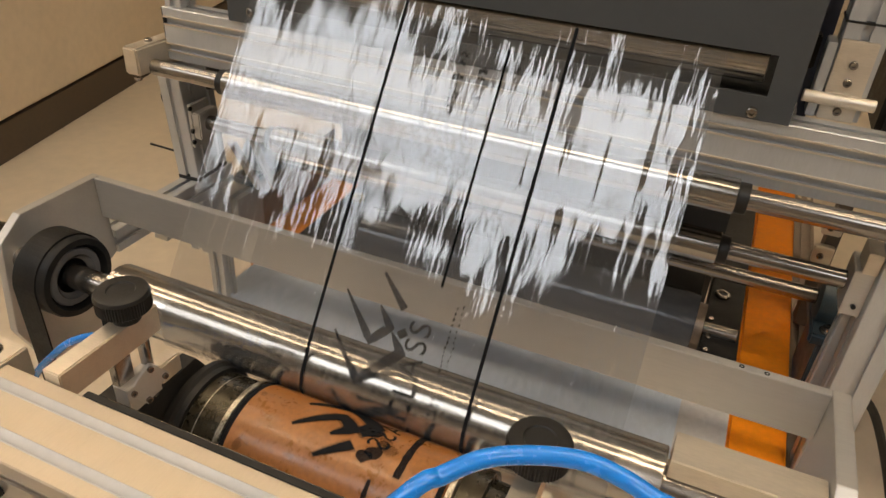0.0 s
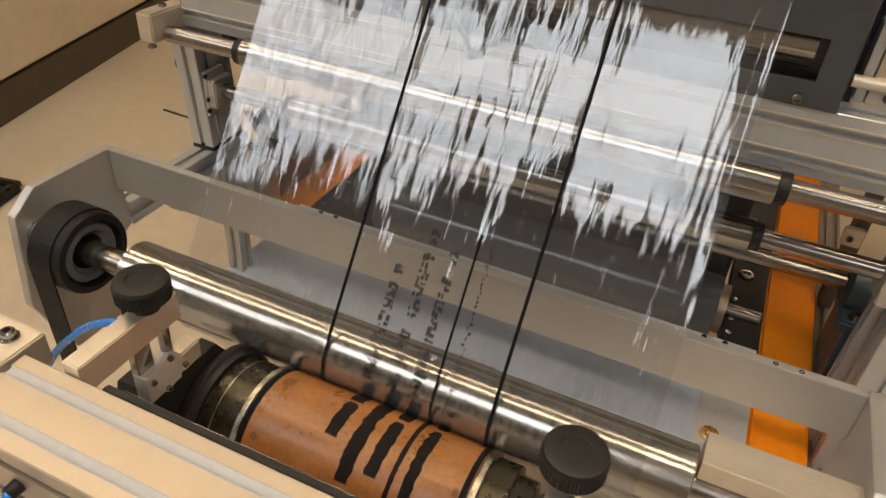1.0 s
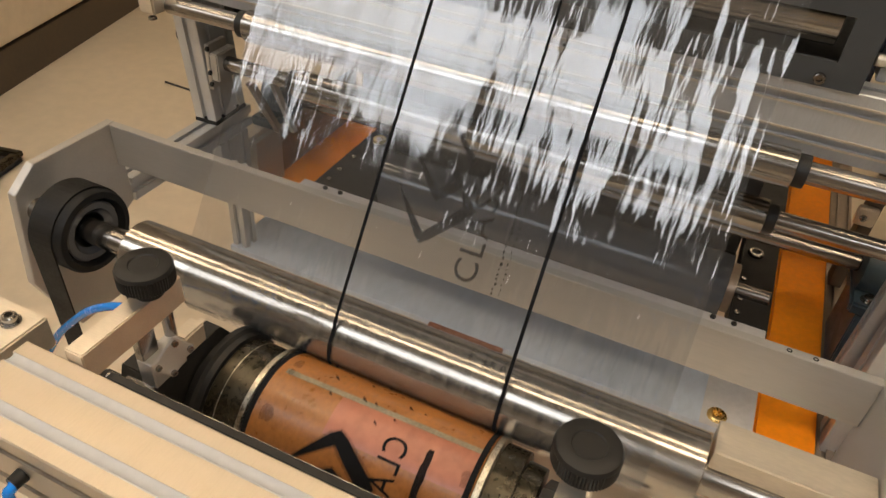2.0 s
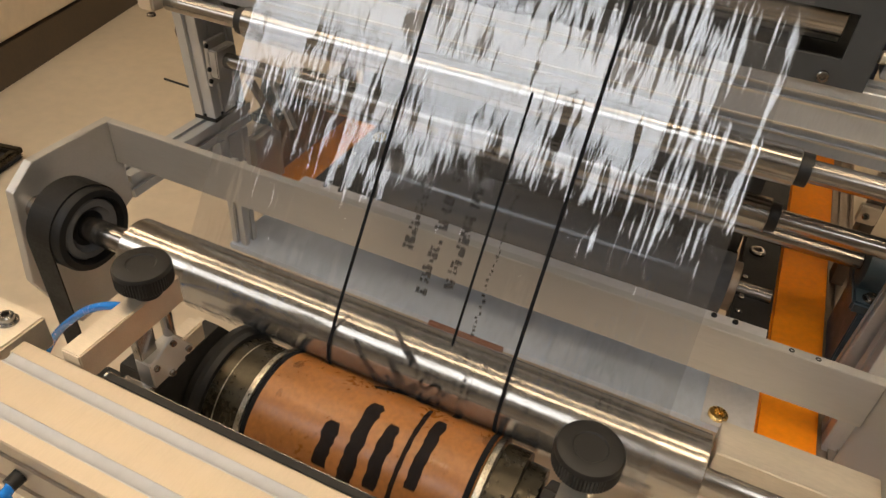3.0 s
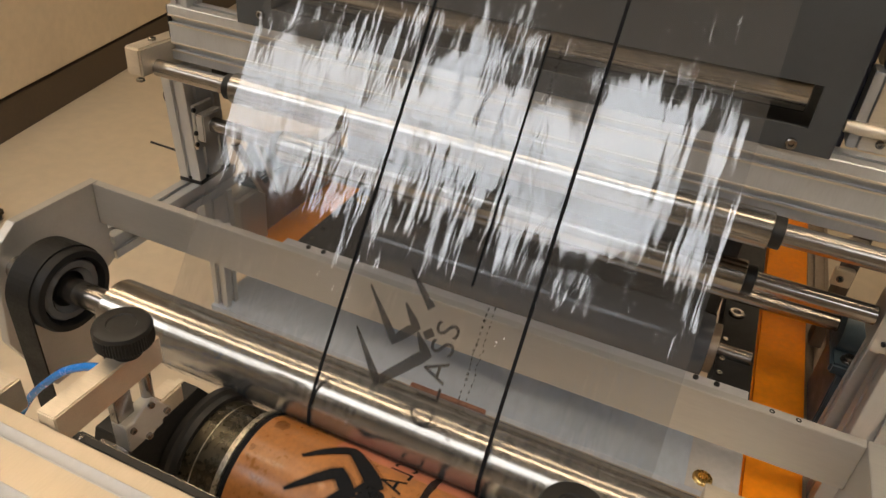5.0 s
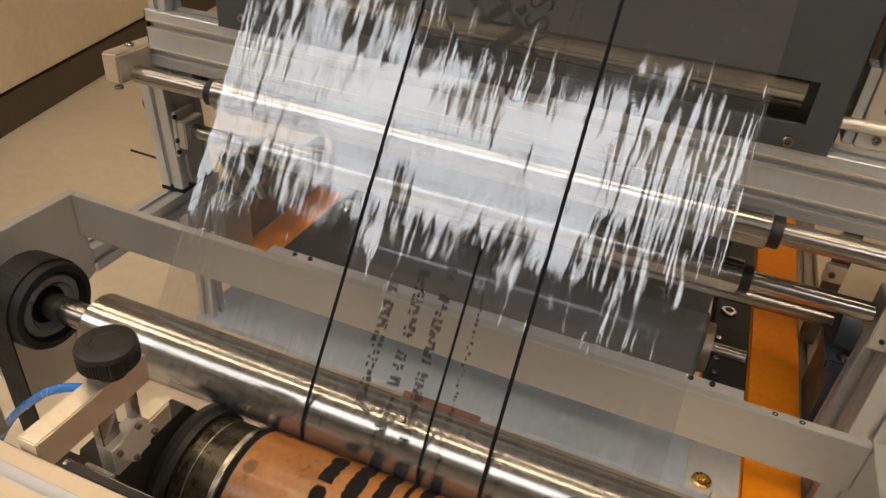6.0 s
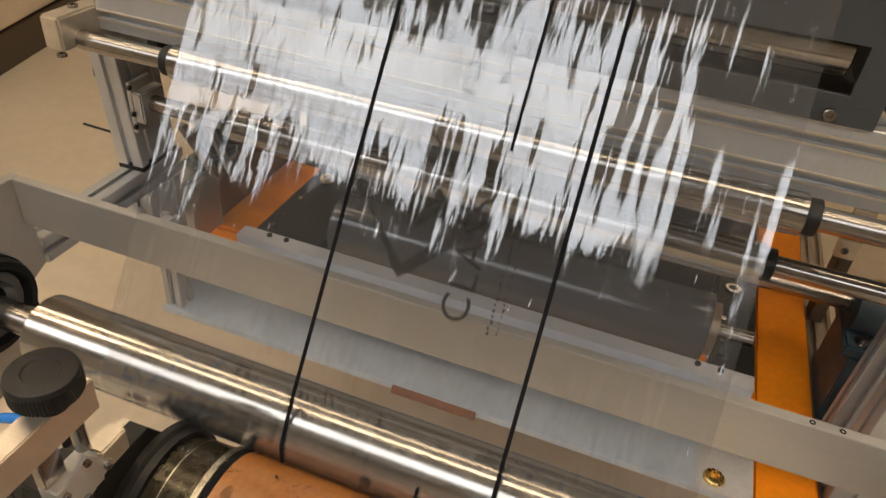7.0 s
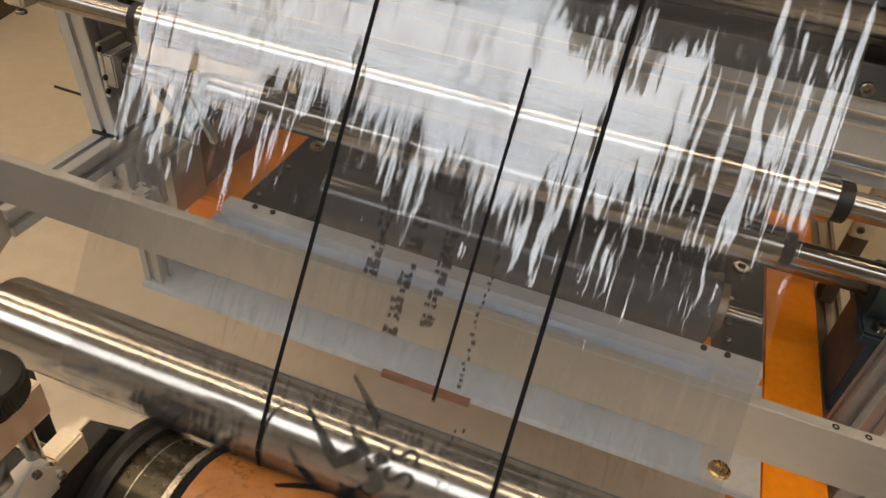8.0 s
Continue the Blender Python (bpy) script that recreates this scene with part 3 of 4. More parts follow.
part("plate", prism([(-0.06, 0.72), (0.10, 0.72), (0.112, 0.79), (0.06, 0.845), (-0.03, 0.845), (-0.06, 0.82)], 0.03, "x", 0.376, 0.001), M_BLACK, t)


def knurled(r, z0, z1, ridges=60):
    bm = bmesh.new()
    seg = ridges * 2
    rings = []
    for z, k, rough in ((z0, r - 0.0025, 0), (z0 + 0.0015, r, 1), (z1 - 0.0055, r, 1), (z1 - 0.005, r, 0), (z1 - 0.004, r, 0), (z1 - 0.001, r - 0.0015, 0), (z1, r - 0.004, 0), (z1, r * 0.52, 0), (z1 - 0.0012, r * 0.48, 0), (z1 - 0.0012, r * 0.3, 0)):
        rings.append([bm.verts.new(((k - 0.0011 * rough * (i % 2)) * math.cos(2 * math.pi * i / seg), (k - 0.0011 * rough * (i % 2)) * math.sin(2 * math.pi * i / seg), z)) for i in range(seg)])
    for q, w in zip(rings, rings[1:]):
        for i in range(seg):
            bm.faces.new((q[i], q[(i + 1) % seg], w[(i + 1) % seg], w[i]))
    bm.faces.new(rings[0])
    bm.faces.new(rings[-1])
    bmesh.ops.recalc_face_normals(bm, faces=bm.faces[:])
    return bm


def clamp_arm(x):
    a = thing("roller_clamp", "aluminium roller clamp with a black knurled knob", "clamp", "clamp arms")
    a.location = (x, 0, 0)
    part("arm", box(-0.012, 0.008, -0.0865, 0.031, 0.934, 0.966, 0.0012), M_ALU, a)
    part("knob", knurled(0.0255, 0.979, 1.0), M_BLACK, a, "black knurled plastic knob", smooth=True)
    part("stem", lathe([(0.9661, 0.013), (0.979, 0.013)], 24, "z", (0, 0, 0)), M_BLACK, a)
    part("link", box(-0.004, 0.006, -0.03, -0.01, 0.904, 0.934, 0.001), M_CHROME, a)
    part("pin", lathe([(-0.02, 0.005), (0.03, 0.005)], 16, "x", (0, -0.05, 0.892)), M_CHROME, a, smooth=True)
    blk = part("clamp_block", box(-0.004, 0.0145, -0.03, 0.012, 0.872, 0.904, 0.001), M_ALU_PLATE, a)
    tilt = Matrix.Translation((0.0165, -0.006, 0.895)) @ pose(0, 0, 0, 38, 0, -12)
    face = part("face_plate", box(-0.0015, 0.0015, -0.018, 0.018, -0.016, 0.016, 0.0006, m=tilt), M_ALU_PLATE, a, "square bare metal plate with four screws")
    part("rear_block", box(-0.006, 0.012, 0.016, 0.045, 0.872, 0.896, 0.002), M_ALU, a)
    part("clamp_foot", box(-0.012, 0.02, -0.06, -0.036, 0.86, 0.885, 0.001), M_CHROME, a)
    part("spindle", lathe([(0.86, 0.006), (0.934, 0.006)], 16, "z", (0, 0.012, 0)), M_CHROME, a)
    for y, z in ((-0.0135, 0.0115), (0.0135, 0.0115), (-0.0135, -0.0115), (0.0135, -0.0115)):
        bm = lathe([(0.0015, 0.0032), (0.0045, 0.0032), (0.0045, 0.0016), (0.003, 0.0014)], 12, "x", (0, y, z))
        bm.transform(tilt)
        part("screw", bm, M_CHROME, face)
    return a


clamp_arm(0.0)
clamp_arm(0.407)
t = thing("mount_block", "aluminium mounting block with a steel bolt at the beam end", "bracket")
part("block", box(-0.17, -0.088, -0.125, -0.045, 0.895, 0.932, 0.002), M_ALU, t)
screw(t, -0.111, -0.065, 0.932, "z", 0.007, h=0.009, name="bolt")
part("washer", lathe([(0.932, 0.0095), (0.9335, 0.0095)], 24, "z", (-0.111, -0.065, 0)), M_CHROME, t)
part("web", box(-0.17, -0.056, -0.165, -0.1255, 0.88, 0.931, 0.002), M_ALU, t)

# ---- guide rollers ----
def guide_roller(y, z, r, x0, x1, s0, s1, sr, label):
    g = thing("guide_roller", label, "roller", "guide rollers")
    g.location = (0, y, z)
    part("shell", rod(x0, x1, r, 0, 0, 64), M_GUIDE, g, smooth=True)
    part("collar", rod(x1, x1 + 0.013, r * 0.86, 0, 0, 40), M_BLACK, g, "black plastic collar", smooth=True)
    part("collar", rod(x0 - 0.013, x0, r * 0.86, 0, 0, 40), M_BLACK, g, "black plastic collar", smooth=True)
    part("shaft", rod(s0, s1, sr, 0, 0, 32), M_CHROME, g, smooth=True)
    return g


guide_roller(0.43, 1.031, 0.0215, -0.207, 0.507, -0.3455, 1.0, 0.0125, "polished steel guide roller in front of the top rail")
guide_roller(0.525, 0.909, 0.0225, -0.20, 0.508, -0.352, 0.665, 0.0125, "polished steel guide roller on a thick shaft")
t = thing("support_rod", "slim bright steel rod below the guide rollers", "rod")
part("rod", rod(-0.352, 0.677, 0.0128, 0.713, 0.7665, 32), M_CHROME, t, smooth=True)

# shaft bracket on the tall post
t = thing("shaft_bracket", "aluminium bracket clamping two shaft ends to a post", "bracket")
part("block", box(0.668, 0.6915, 0.505, 0.56, 0.87, 0.935, 0.0015), M_ALU_PLATE, t)
part("cap", box(0.674, 0.6915, 0.50, 0.545, 0.9355, 0.965, 0.001), M_ALU, t)
screw(t, 0.681, 0.505, 0.885, "-y", 0.003, M_BLACK)
t = thing("adjuster", "small bright steel adjusting bracket on a brown upright", "bracket")
part("upright", box(0.69, 0.712, 0.895, 0.935, 0.5905, 0.86, 0.001), M_PLINTH, t)
for y, z in ((0.885, 0.752), (0.885, 0.81)):
    lug = part("lug", box(0.676, 0.708, y - 0.006, y + 0.0095, z - 0.016, z + 0.018, 0.002), M_ALU, t)
    screw(lug, 0.688, y - 0.006, z, "-y", 0.006)
t = profile("brace_rail", "x", -0.02, 0.275, -0.015, -0.015, 0.03, 0.03, 1, 1, "slanting slotted aluminium brace beside the orange base")
t.matrix_basis = pose(0.704, 0.61, 0.619, 0, -88.5, 0)

# ---- drum, base and tray ----
drum = thing("rubber_drum", "dark grey rubber drum below the film", "roller")
drum.location = (0, 0.76, 0.615)
part("shell", rod(-0.155, 0.515, 0.06, 0, 0, 64), M_RUBBER, drum, smooth=True)
part("hub", rod(0.515, 0.53, 0.045, 0, 0, 48), M_BROWN_STEEL_SHADE, drum, smooth=True)
part("shaft", rod(-0.156, 0.59, 0.014, 0, 0, 32), M_CHROME, drum, smooth=True)
drum2 = thing("rubber_drum", "dark grey rubber drum deep in the machine", "roller")
drum2.location = (0, 0.90, 0.60)
part("shell", rod(-0.155, 0.515, 0.075, 0, 0, 64), M_BLACK, drum2, smooth=True)


# added sheet that keeps the depth behind the drums dark
t = thing("rear_dark_sheet", "dark grey sheet added to darken the space behind the drums", "cover")
part("sheet", box(-0.204, 0.531, 1.0, 1.006, 0.5, 1.1, 0.001), M_BOX, t)
part("side_sheet", box(-0.361, -0.2045, 1.0, 1.006, 0.6135, 1.1, 0.001), M_BOX, t)
part("lip", box(-0.204, 0.531, 0.985, 0.9995, 1.08, 1.1, 0.001), M_BOX, t)


def side_beam(x0, x1, y0, feet, label):
    t = thing("base_beam", label, "machine base", "base beams")
    part("beam", box(x0, x1, y0, 1.5, 0.46, 0.6, 0.006), M_ORANGE, t)
    for y in feet:
        part("foot", box(x0 + 0.01, x1 - 0.01, y, y + 0.09, 0, 0.46, 0.004), M_ORANGE, t)
    return t


b = side_beam(0.597, 0.685, 0.22, (0.27, 1.35), "thick orange powder-coated base beam on feet")
screw(b, 0.62, 0.36, 0.6, "z", 0.003)
side_beam(-0.40, -0.29, 0.665, (1.2, 1.38), "thick orange powder-coated base beam on feet")
# aluminium rail; the brown paints in its shade and the orange beam's reflection
profile("inner_rail", "y", 0.2, 1.5, 0.6865, 0.54, 0.044, 0.05, 2, 1, "slotted aluminium rail, browned for shade and orange reflection", M_BROWN_STEEL_SHADE)


def bearing_plate(x0, x1, bx, mat, label):
    t = thing("bearing_plate", label, "machine plate", "bearing plates")
    part("plate", box(x0, x1, 0.66, 1.3, 0.56, 0.612, 0.002), M_BLACK, t)
    part("bush", lathe([(0.612, 0.0145), (0.617, 0.0145), (0.619, 0.0125), (0.619, 0.008), (0.614, 0.006)], 32, "z", (bx, 0.89, 0)), mat, t, "ring bush with a socket", smooth=True)
    part("socket", lathe([(0.611, 0.007), (0.616, 0.007)], 6, "z", (bx, 0.89, 0)), M_BLACK, t)
    for y in (0.70, 0.74, 0.80):
        screw(t, bx - 0.012, y, 0.612, "z", 0.005)
    return t


bearing_plate(-0.2885, -0.158, -0.254, M_BRASS, "black machine plate with a brass ring bush")
bearing_plate(0.532, 0.596, 0.555, M_CHROME, "black machine plate with a steel ring bush")

t = thing("aluminium_tray", "pale aluminium sheet screwed to the machine base", "tray")
part("sheet", box(-0.30, 0.596, 0.43, 0.625, 0.6005, 0.612, 0.0008), M_TRAY, t)
# the tray is paler from x 0.523 to its right end
part("pale_end", box(0.523, 0.5955, 0.4302, 0.6245, 0.6121, 0.6135, 0.0004), M_PALE, t, "paler right end of the tray")
part("strip", box(-0.294, 0.59, 0.6255, 0.657, 0.6005, 0.629, 0.0008), M_PALE, t, "screwed aluminium strip")
for x in (-0.24, -0.206, 0.506, 0.54):
    screw(t, x, 0.647, 0.629, "z", 0.0048, M_BLACK)
part("bush", lathe([(0.612, 0.014), (0.617, 0.014), (0.619, 0.012), (0.619, 0.007), (0.614, 0.006)], 32, "z", (0.545, 0.452, 0)), M_BRASS, t, "brass ring bush", smooth=True)
# red-brown stretch along the tray's front edge
part("edge_strip", box(0.095, 0.222, 0.4215, 0.4298, 0.601, 0.6115, 0.0006), M_RED_BROWN, t, "red-brown strip along the tray's front edge")

# ---- dark cover with a slot and a roller inside ----
t = thing("machine_cover", "dark grey powder-coated sheet cover with a long slot", "cover")
part("front_sheet", box(-0.217, 0.538, 0.456, 0.4615, 1.1155, 1.143, 0), M_BOX, t)
part("front_sheet", box(-0.217, 0.538, 0.456, 0.4615, 1.189, 1.9, 0), M_BOX, t)
part("front_sheet", box(0.508, 0.538, 0.456, 0.4615, 1.143, 1.189, 0), M_BOX, t)
part("front_sheet", box(-0.217, -0.16, 0.456, 0.4615, 1.143, 1.189, 0), M_BOX, t)
part("side_sheet", box(0.533, 0.538, 0.4616, 0.95, 1.1155, 1.9, 0.0008), M_BOX, t)
part("side_sheet", box(-0.217, -0.212, 0.4616, 0.95, 1.1155, 1.9, 0.0008), M_BOX, t)
part("back_sheet", box(-0.211, 0.532, 0.94, 0.945, 1.1155, 1.9, 0.0008), M_BOX, t)
part("floor_sheet", box(-0.211, 0.532, 0.5025, 0.939, 1.1155, 1.12, 0.0008), M_BOX, t)
part("inner_roller", rod(-0.15, 0.5, 0.026, 0.492, 1.174, 48), M_GUIDE, t, "dull steel roller inside the slot", smooth=True)
for x, z in ((0.497, 1.124), (-0.177, 1.133)):
    screw(t, x, 0.456, z, "-y", 0.006, h=0.005)
t = thing("hinge_bracket", "bright steel bracket and pin beside the cover", "bracket")
part("pin", rod(0.545, 0.62, 0.007, 0.50, 1.14, 20), M_ALU, t, smooth=True)
part("plate", box(0.554, 0.564, 0.505, 0.54, 1.1155, 1.20, 0.001), M_ALU_GREY, t)
part("front_plate", box(0.566, 0.604, 0.5035, 0.5095, 1.1155, 1.205, 0.001), M_ALU, t)
for z in (1.127, 1.16, 1.18):
    screw(t, 0.585, 0.5035, z, "-y", 0.0045, M_CHROME, h=0.005)
part("cable_tie", box(0.5635, 0.6115, 0.5085, 0.5565, 1.222, 1.2245, 0), M_BLACK, t)
t = thing("partition", "dark blue-grey panel between the cover and a post", "panel")
part("sheet", box(0.5385, 0.5645, 0.60, 0.606, 1.0, 1.9, 0.0008), M_BLUE_GREY, t)
part("clip", box(0.54, 0.553, 0.575, 0.5995, 1.15, 1.19, 0.002), M_BLACK, t)
t = thing("dark_case", "black equipment case standing behind the top rail", "case")
part("case", box(0.68, 1.9, 0.8, 1.4, 1.0, 1.9, 0.01), M_BLACK, t)
part("leg", box(1.8, 1.9, 0.95, 1.1, 0, 1.0, 0.004), M_BLACK, t)
part("shelf_edge", box(0.68, 1.9, 0.785, 0.7995, 1.2, 1.225, 0.002), M_PLINTH, t)

# ---- hoses and cables ----
t = thing("air_hose", "glossy blue pneumatic hose arching over the clamp", "hose", "air hoses")
part("hose", tube([(0.317, -0.29, 1.002), (0.348, -0.25, 1.101), (0.389, -0.203, 1.151), (0.4, -0.189, 1.155), (0.415, -0.177, 1.161), (0.433, -0.168, 1.163), (0.454, -0.163, 1.165), (0.472, -0.163, 1.163), (0.486, -0.166, 1.161), (0.497, -0.167, 1.159), (0.508, -0.175, 1.151), (0.52, -0.184, 1.133), (0.522, -0.19, 1.090), (0.527, -0.19, 1.010), (0.54, -0.185, 0.890)], 0.0043, 20, 10), M_BLUE, t, smooth=True)
part("fitting", lathe([(0.88, 0.0075), (0.905, 0.0075), (0.907, 0.006)], 20, "z", (0.54, -0.185, 0)), M_BLACK, t, "black push-in fitting", smooth=True)
t = thing("air_hose", "thin blue pneumatic hose beside the clamp", "hose", "air hoses")
part("hose", tube([(-0.26, 0.0, 0.60), (-0.235, 0.0, 0.70), (-0.205, 0.0, 0.765), (-0.163, 0.0, 0.829), (-0.126, 0.0, 0.87), (-0.09, 0.0, 0.903), (-0.05, 0.0, 0.926), (-0.012, 0.0, 0.935)], 0.0042, 14, 8), M_BLUE, t, smooth=True)
part("fitting", lathe([(-0.02, 0.0055), (-0.008, 0.0055)], 20, "x", (0, 0.0, 0.935)), M_BLACK, t, "black push-in fitting", smooth=True)
t = thing("air_hose", "short blue pneumatic hose below the front beam", "hose", "air hoses")
part("hose", tube([(0.018, -0.1685, 0.917), (0.018, -0.179, 0.913), (0.017, -0.184, 0.89), (0.015, -0.184, 0.70), (0.02, -0.15, 0.45)], 0.0042, 14, 8), M_BLUE, t, smooth=True)
part("fitting", lathe([(-0.178, 0.006), (-0.1675, 0.0065)], 20, "y", (0.018, 0, 0.9165)), M_BLACK, t, "black push-in fitting", smooth=True)
t = thing("power_cable", "black cable with a plug by the machine side", "cable")
part("plug", prism([(0.64, 0.655), (0.69, 0.64), (0.70, 0.69), (0.65, 0.71)], 0.032, "x", 0.752, 0.004), M_BLACK, t)
part("cable", tube([(0.768, 0.68, 0.695), (0.80, 0.72, 0.74), (0.86, 0.80, 0.80), (0.98, 0.92, 0.84)], 0.010, 10, 6), M_BLACK, t, smooth=True)
part("cord", tube([(0.768, 0.665, 0.65), (0.82, 0.68, 0.59), (0.90, 0.70, 0.42), (0.97, 0.66, 0.22), (0.99, 0.58, 0.09), (0.93, 0.47, 0.02), (0.84, 0.40, 0.008), (0.70, 0.36, 0.008)], 0.007, 10, 6), M_BLACK, t, smooth=True)
t = thing("floor_tray", "dark rubber-edged tray lying on the floor", "tray")
m = pose(-1.76, 1.05, 0, 0, 0, 12)
part("tray", box(-0.8, 0, -0.7, 0.0, 0, 0.02, 0.01, m=m), M_RUBBER, t)
for (a, b_, c, d) in ((-0.8, 0, -0.03, 0), (-0.8, 0, -0.7, -0.67), (-0.03, 0, -0.669, -0.031), (-0.8, -0.77, -0.669, -0.031)):
    part("rim", box(a, b_, c, d, 0.0205, 0.045, 0.006, m=m), M_OLIVE, t)

# ---- background cabinet ----
t = thing("cabinet", "large beige metal cabinet on a brown plinth", "cabinet")
M = Matrix.Translation((-2.22, 1.265, 0)) @ pose(0, 0, 0, 0, 0, 104.4)
part("plinth", box(-2.5, 3.5, 0.0, 0.9, 0, 0.16, 0.003, m=M), M_PLINTH, t)
part("body", box(-2.5, 3.5, -0.01, 0.95, 0.175, 2.0, 0.01, m=M), M_CABINET, t)
# black strip stands for the shade in the gap over the plinth
part("gap_shade", box(-2.5, 3.5, 0.02, 0.9, 0.1605, 0.1745, 0, m=M), M_BLACK, t)

# ---- the film, in rigid sections that travel with the web ----
SECTIONS = 26
SEC = REPEAT / SECTIONS


def value_noise(x, y, seed):
    r = np.random.RandomState(seed).rand(256, 256) * 2 - 1
    xi, yi = np.floor(x).astype(int), np.floor(y).astype(int)
    fx, fy = x - xi, y - yi
    fx, fy = fx * fx * (3 - 2 * fx), fy * fy * (3 - 2 * fy)
    g = lambda a, b: r[(xi + a) % 256, (yi + b) % 256]
    return (g(0, 0) * (1 - fx) + g(1, 0) * fx) * (1 - fy) + (g(0, 1) * (1 - fx) + g(1, 1) * fx) * fy


COLS, ROWS_ = 600, 4


def film_section(index):
    """One stretch of rippled film; index counts sections up the web, so that ripples run on from one to the next."""
    xs = np.linspace(FILM_L, FILM_R, COLS)
    vs = np.linspace(-SEC / 2, SEC / 2, ROWS_)
    X, V = np.meshgrid(xs, vs)
    U = V + index * SEC + 40.0
    calm = np.clip(0.5 + 0.9 * value_noise(X / 0.075, U / 0.16, 11), 0, 1)
    streak = 0.4 * value_noise(X / 0.009, U / 0.09, 2) + 0.55 * value_noise(X / 0.0034, U / 0.04, 3) + 0.6 * value_noise(X / 0.0013, U / 0.016, 6)
    su = 0.034 * value_noise(X / 0.10, U / 0.17, 1) + 0.03 * value_noise(X / 0.025, U / 0.022, 7) + (0.022 + 0.075 * calm) * streak
    nick = value_noise(X / 0.0013, U / 0.008, 21)
    su = su - 3.0 * np.clip(nick - 0.915, 0, 1)
    sx = 0.03 * value_noise(X / 0.03, U / 0.16, 4) + (0.05 + 0.08 * calm) * value_noise(X / 0.006, U / 0.10, 5) + (0.04 + 0.10 * calm) * value_noise(X / 0.0024, U / 0.05, 9)
    me = bpy.data.meshes.new("film_sheet")
    verts = np.stack([X.ravel(), V.ravel(), np.full(X.size, 0.0034)], 1)
    i = np.arange(COLS * (ROWS_ - 1)).reshape(ROWS_ - 1, COLS)[:, :-1].ravel()
    faces = np.stack([i, i + 1, i + COLS + 1, i + COLS], 1)
    me.from_pydata(verts.tolist(), [], faces.tolist())
    me.materials.append(M_FILM)
    nrm = np.stack([-sx.ravel(), -su.ravel(), np.ones(X.size)], 1)
    nrm /= np.linalg.norm(nrm, axis=1)[:, None]
    me.polygons.foreach_set("use_smooth", np.ones(len(me.polygons), dtype=bool))
    me.normals_split_custom_set_from_vertices(nrm.tolist())
    return me


def flat(quads, z):
    bm = bmesh.new()
    for q in quads:
        bm.faces.new([bm.verts.new((p[0], p[1], z)) for p in q])
    bmesh.ops.remove_doubles(bm, verts=bm.verts[:], dist=1e-6)
    return bm


LINES = [[(x - 0.0019, -SEC / 2 - 0.0005), (x + 0.0019, -SEC / 2 - 0.0005), (x + 0.0019, SEC / 2 + 0.0005), (x - 0.0019, SEC / 2 + 0.0005)] for x in (0.114, 0.3085)]
STROKES = [[[(MARK_X + p.x, p.y) for p in q]] for pts_, wid in HOOKS for q in stroke(pts_, wid)]
PRINTS = []                                        # per section of one repeat: dense quads, thin quads, letters
for k in range(SECTIONS):
    lo = -0.31 + k * SEC
    def here(u):
        return (u - lo) % REPEAT < SEC
    def local(u):
        d = (u - (lo + SEC / 2)) % REPEAT
        return d - REPEAT if d > REPEAT / 2 else d
    dense, thin, fine, words = [], [], [], []
    for (q,) in STROKES:
        c = sum(p[1] for p in q) / 4
        if here(c):
            dense.append([(p[0], local(c) + p[1] - c) for p in q])
    for x, wid, u0, u1, full in BARS:
        c = (u0 + u1) / 2
        if here(c):
            h = (u1 - u0) / 2
            (fine if full else thin).append([(x - wid / 2, local(c) - h), (x + wid / 2, local(c) - h), (x + wid / 2, local(c) + h), (x - wid / 2, local(c) + h)])
    for uc, vs, fs in LETTERS:
        if here(uc):
            words.append(([(x, local(uc) + u - uc) for x, u in vs], fs))
    md = None
    if dense:
        md = bpy.data.meshes.new("printed_pattern")
        bm = flat(dense, 0.0029)
        bm.to_mesh(md)
        bm.free()
        md.materials.append(M_INK_LETTER)
    mt = None
    if thin:
        mt = bpy.data.meshes.new("printed_text")
        bm = flat(thin, 0.003)
        bm.to_mesh(mt)
        bm.free()
        mt.materials.append(M_INK_THIN)
    ml = []
    if fine:
        mf = bpy.data.meshes.new("printed_line")
        bm = flat(fine, 0.0038)
        bm.to_mesh(mf)
        bm.free()
        mf.materials.append(M_INK)
        ml.append(mf)
    for vs, fs in words:
        m_ = bpy.data.meshes.new("letter")
        m_.from_pydata([(x, u, 0.0031) for x, u in vs], [], fs)
        m_.materials.append(M_INK_LETTER)
        ml.append(m_)
    PRINTS.append((md, mt, ml))

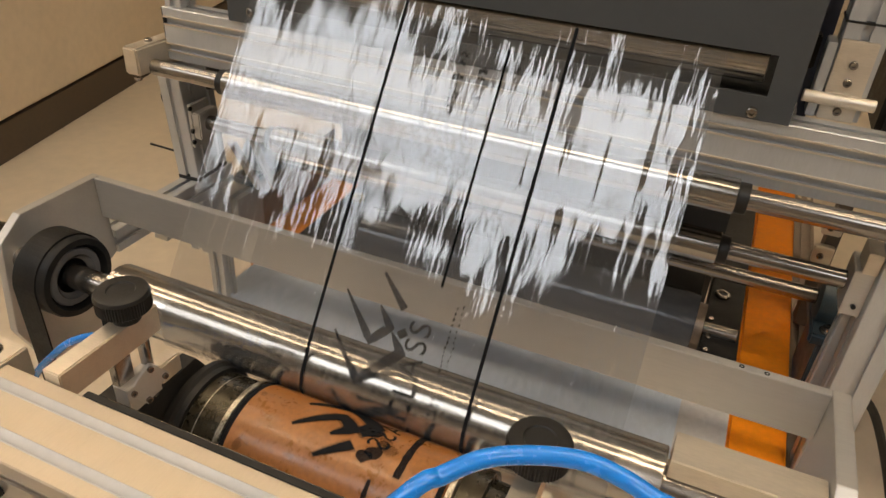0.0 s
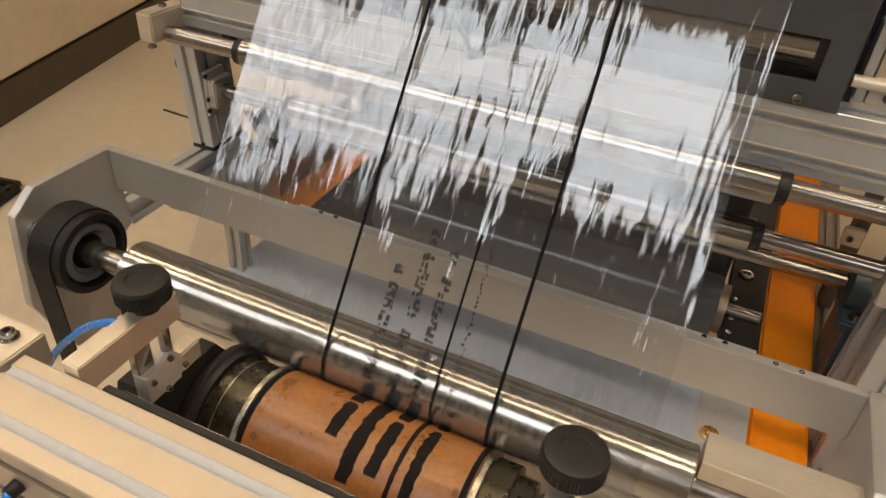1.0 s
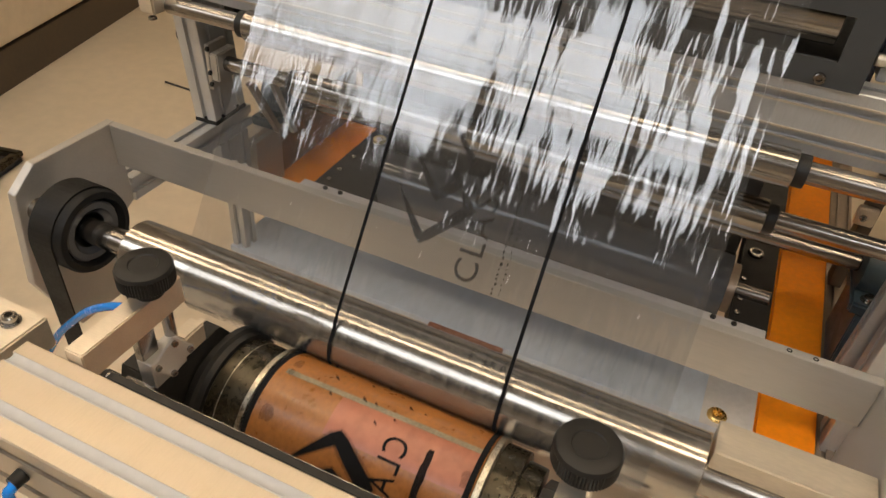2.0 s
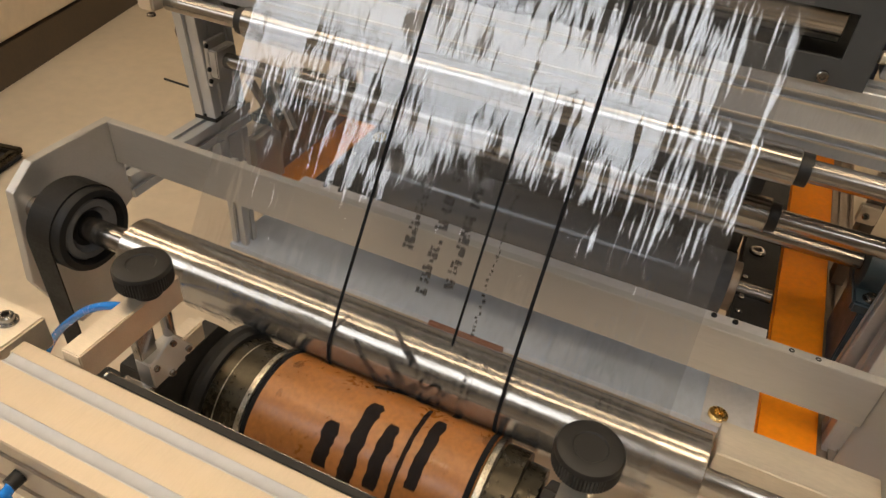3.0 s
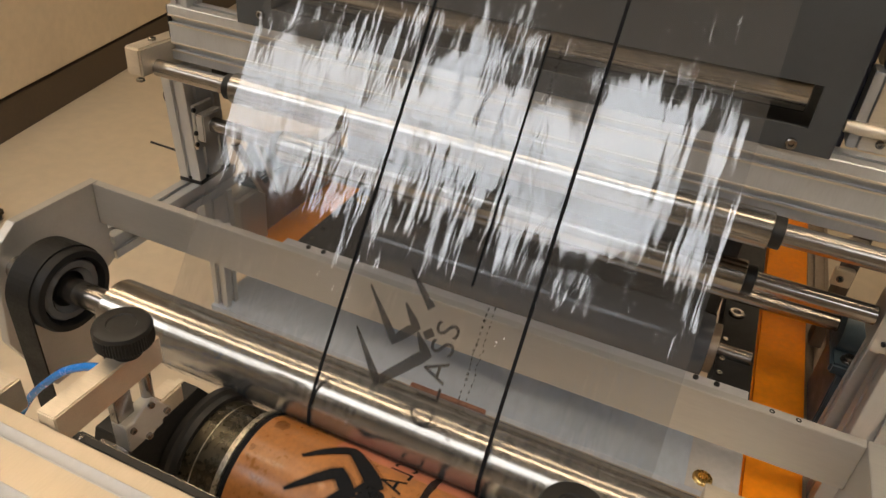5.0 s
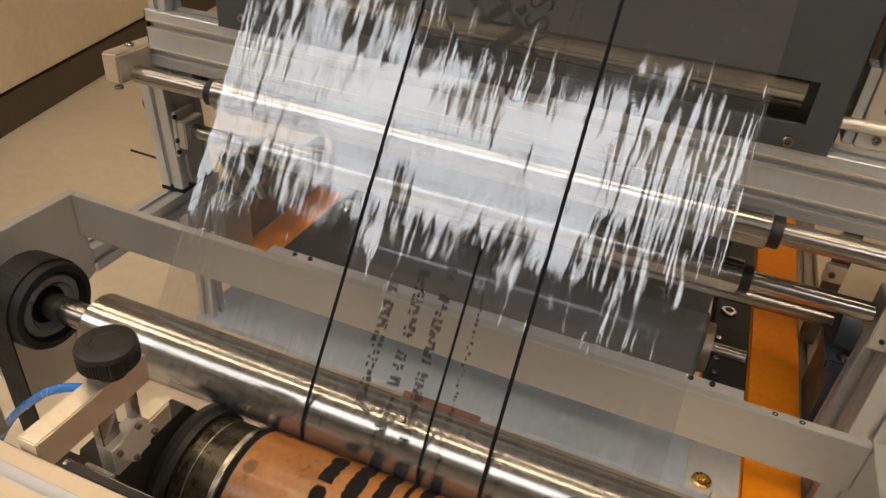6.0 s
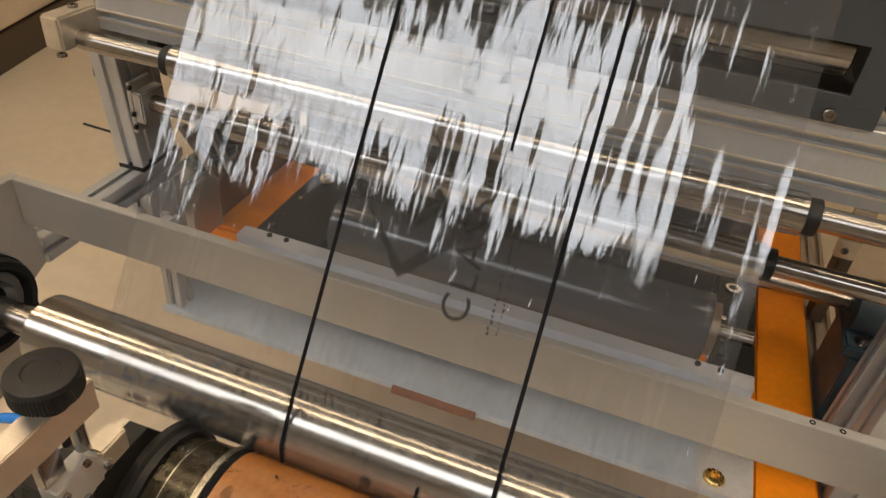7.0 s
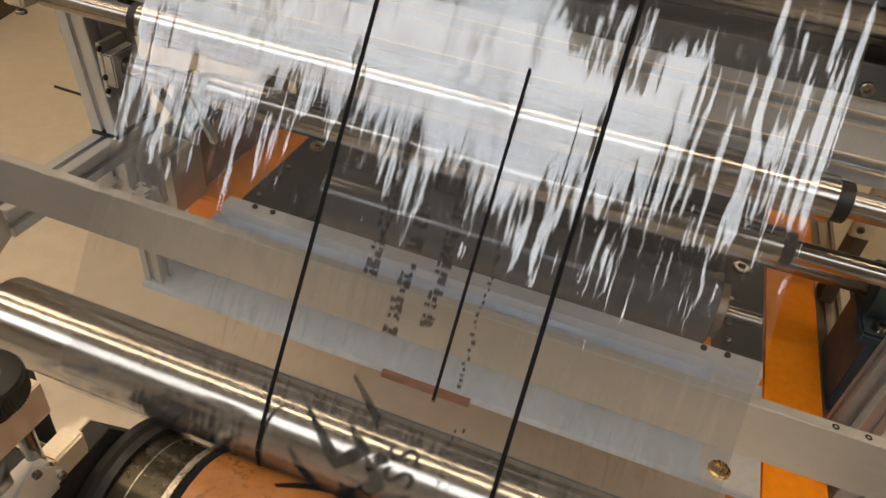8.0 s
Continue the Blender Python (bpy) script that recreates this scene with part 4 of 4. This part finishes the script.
LINE_MESHES = []
for q in LINES:
    me = bpy.data.meshes.new("printed_line")
    bm = flat([q], 0.0038)
    bm.to_mesh(me)
    bm.free()
    me.materials.append(M_INK)
    LINE_MESHES.append(me)
WEB = []                                           # section, its place on the web at the start
first, last = -int((8.05 * SPEED + ARC) / SEC) - 2, int((FILM_END) / SEC) + 1
for k in range(first, last):
    u_mid = -0.31 + (k + 0.5) * SEC                # from the tip of the mark that lies at TIP0 at the start
    sec = tagged(new("film_section"), "clear rippled plastic film section with black print", "film", "film sections")
    sheet = new("film_sheet", film_section(k))
    sheet.parent = sec
    md, mt, ml = PRINTS[k % SECTIONS]
    for me in [*LINE_MESHES, md, mt, *ml]:
        if me:
            o = new(me.name.split(".")[0], me)
            o.parent = sec
            if me is mt or me is md:
                o["kind"] = "stuff"
    WEB.append((sec, u_mid + TIP0))

# roll that takes the film up, above
t = thing("take_up_roll", "roll of clear film taken up above", "film roll")
p = film_pose(FILM_END, -0.035).translation
part("roll", rod(-0.12, 0.49, 0.045, p.y, p.z, 64), M_CABINET, t, smooth=True)
part("core", rod(-0.25, 0.6, 0.015, p.y, p.z, 32), M_CHROME, t, smooth=True)


def motions():
    walk(cyl, [(k / 10, pose(0, CY, CZ, 360 * k / 10 / PERIOD, 0, 0)) for k in range(81)])
    walk(roller, [(k / 20, pose(0, RY, RZ, -math.degrees(SPEED / RR) * k / 20, 0, 0)) for k in range(161)])
    hidden = film_pose(-ARC, -0.018)
    gone = film_pose(FILM_END, -0.03)
    for sec, s0 in WEB:
        rows, before, after = [], False, False
        for f in range(0, 241):
            s = s0 + SPEED * f / 30
            if s < -ARC:
                if f == 0:
                    rows.append((0, hidden))
                continue
            if s > FILM_END:
                rows.append((f / 30, gone))
                after = True
                break
            if not before and f > 0:
                rows.append(((f - 1) / 30, hidden)) if f > 1 else None
            if not before or s < 0.05 or f % 3 == 0:
                rows.append((f / 30, film_pose(s)))
            before = True
        if rows[-1][0] < 8:
            s = s0 + SPEED * 8
            rows.append((8, gone if after else hidden if s < -ARC else film_pose(s)))
        if len(rows) == 1:
            rows.append((8, rows[0][1]))
        walk(sec, rows)


motions()
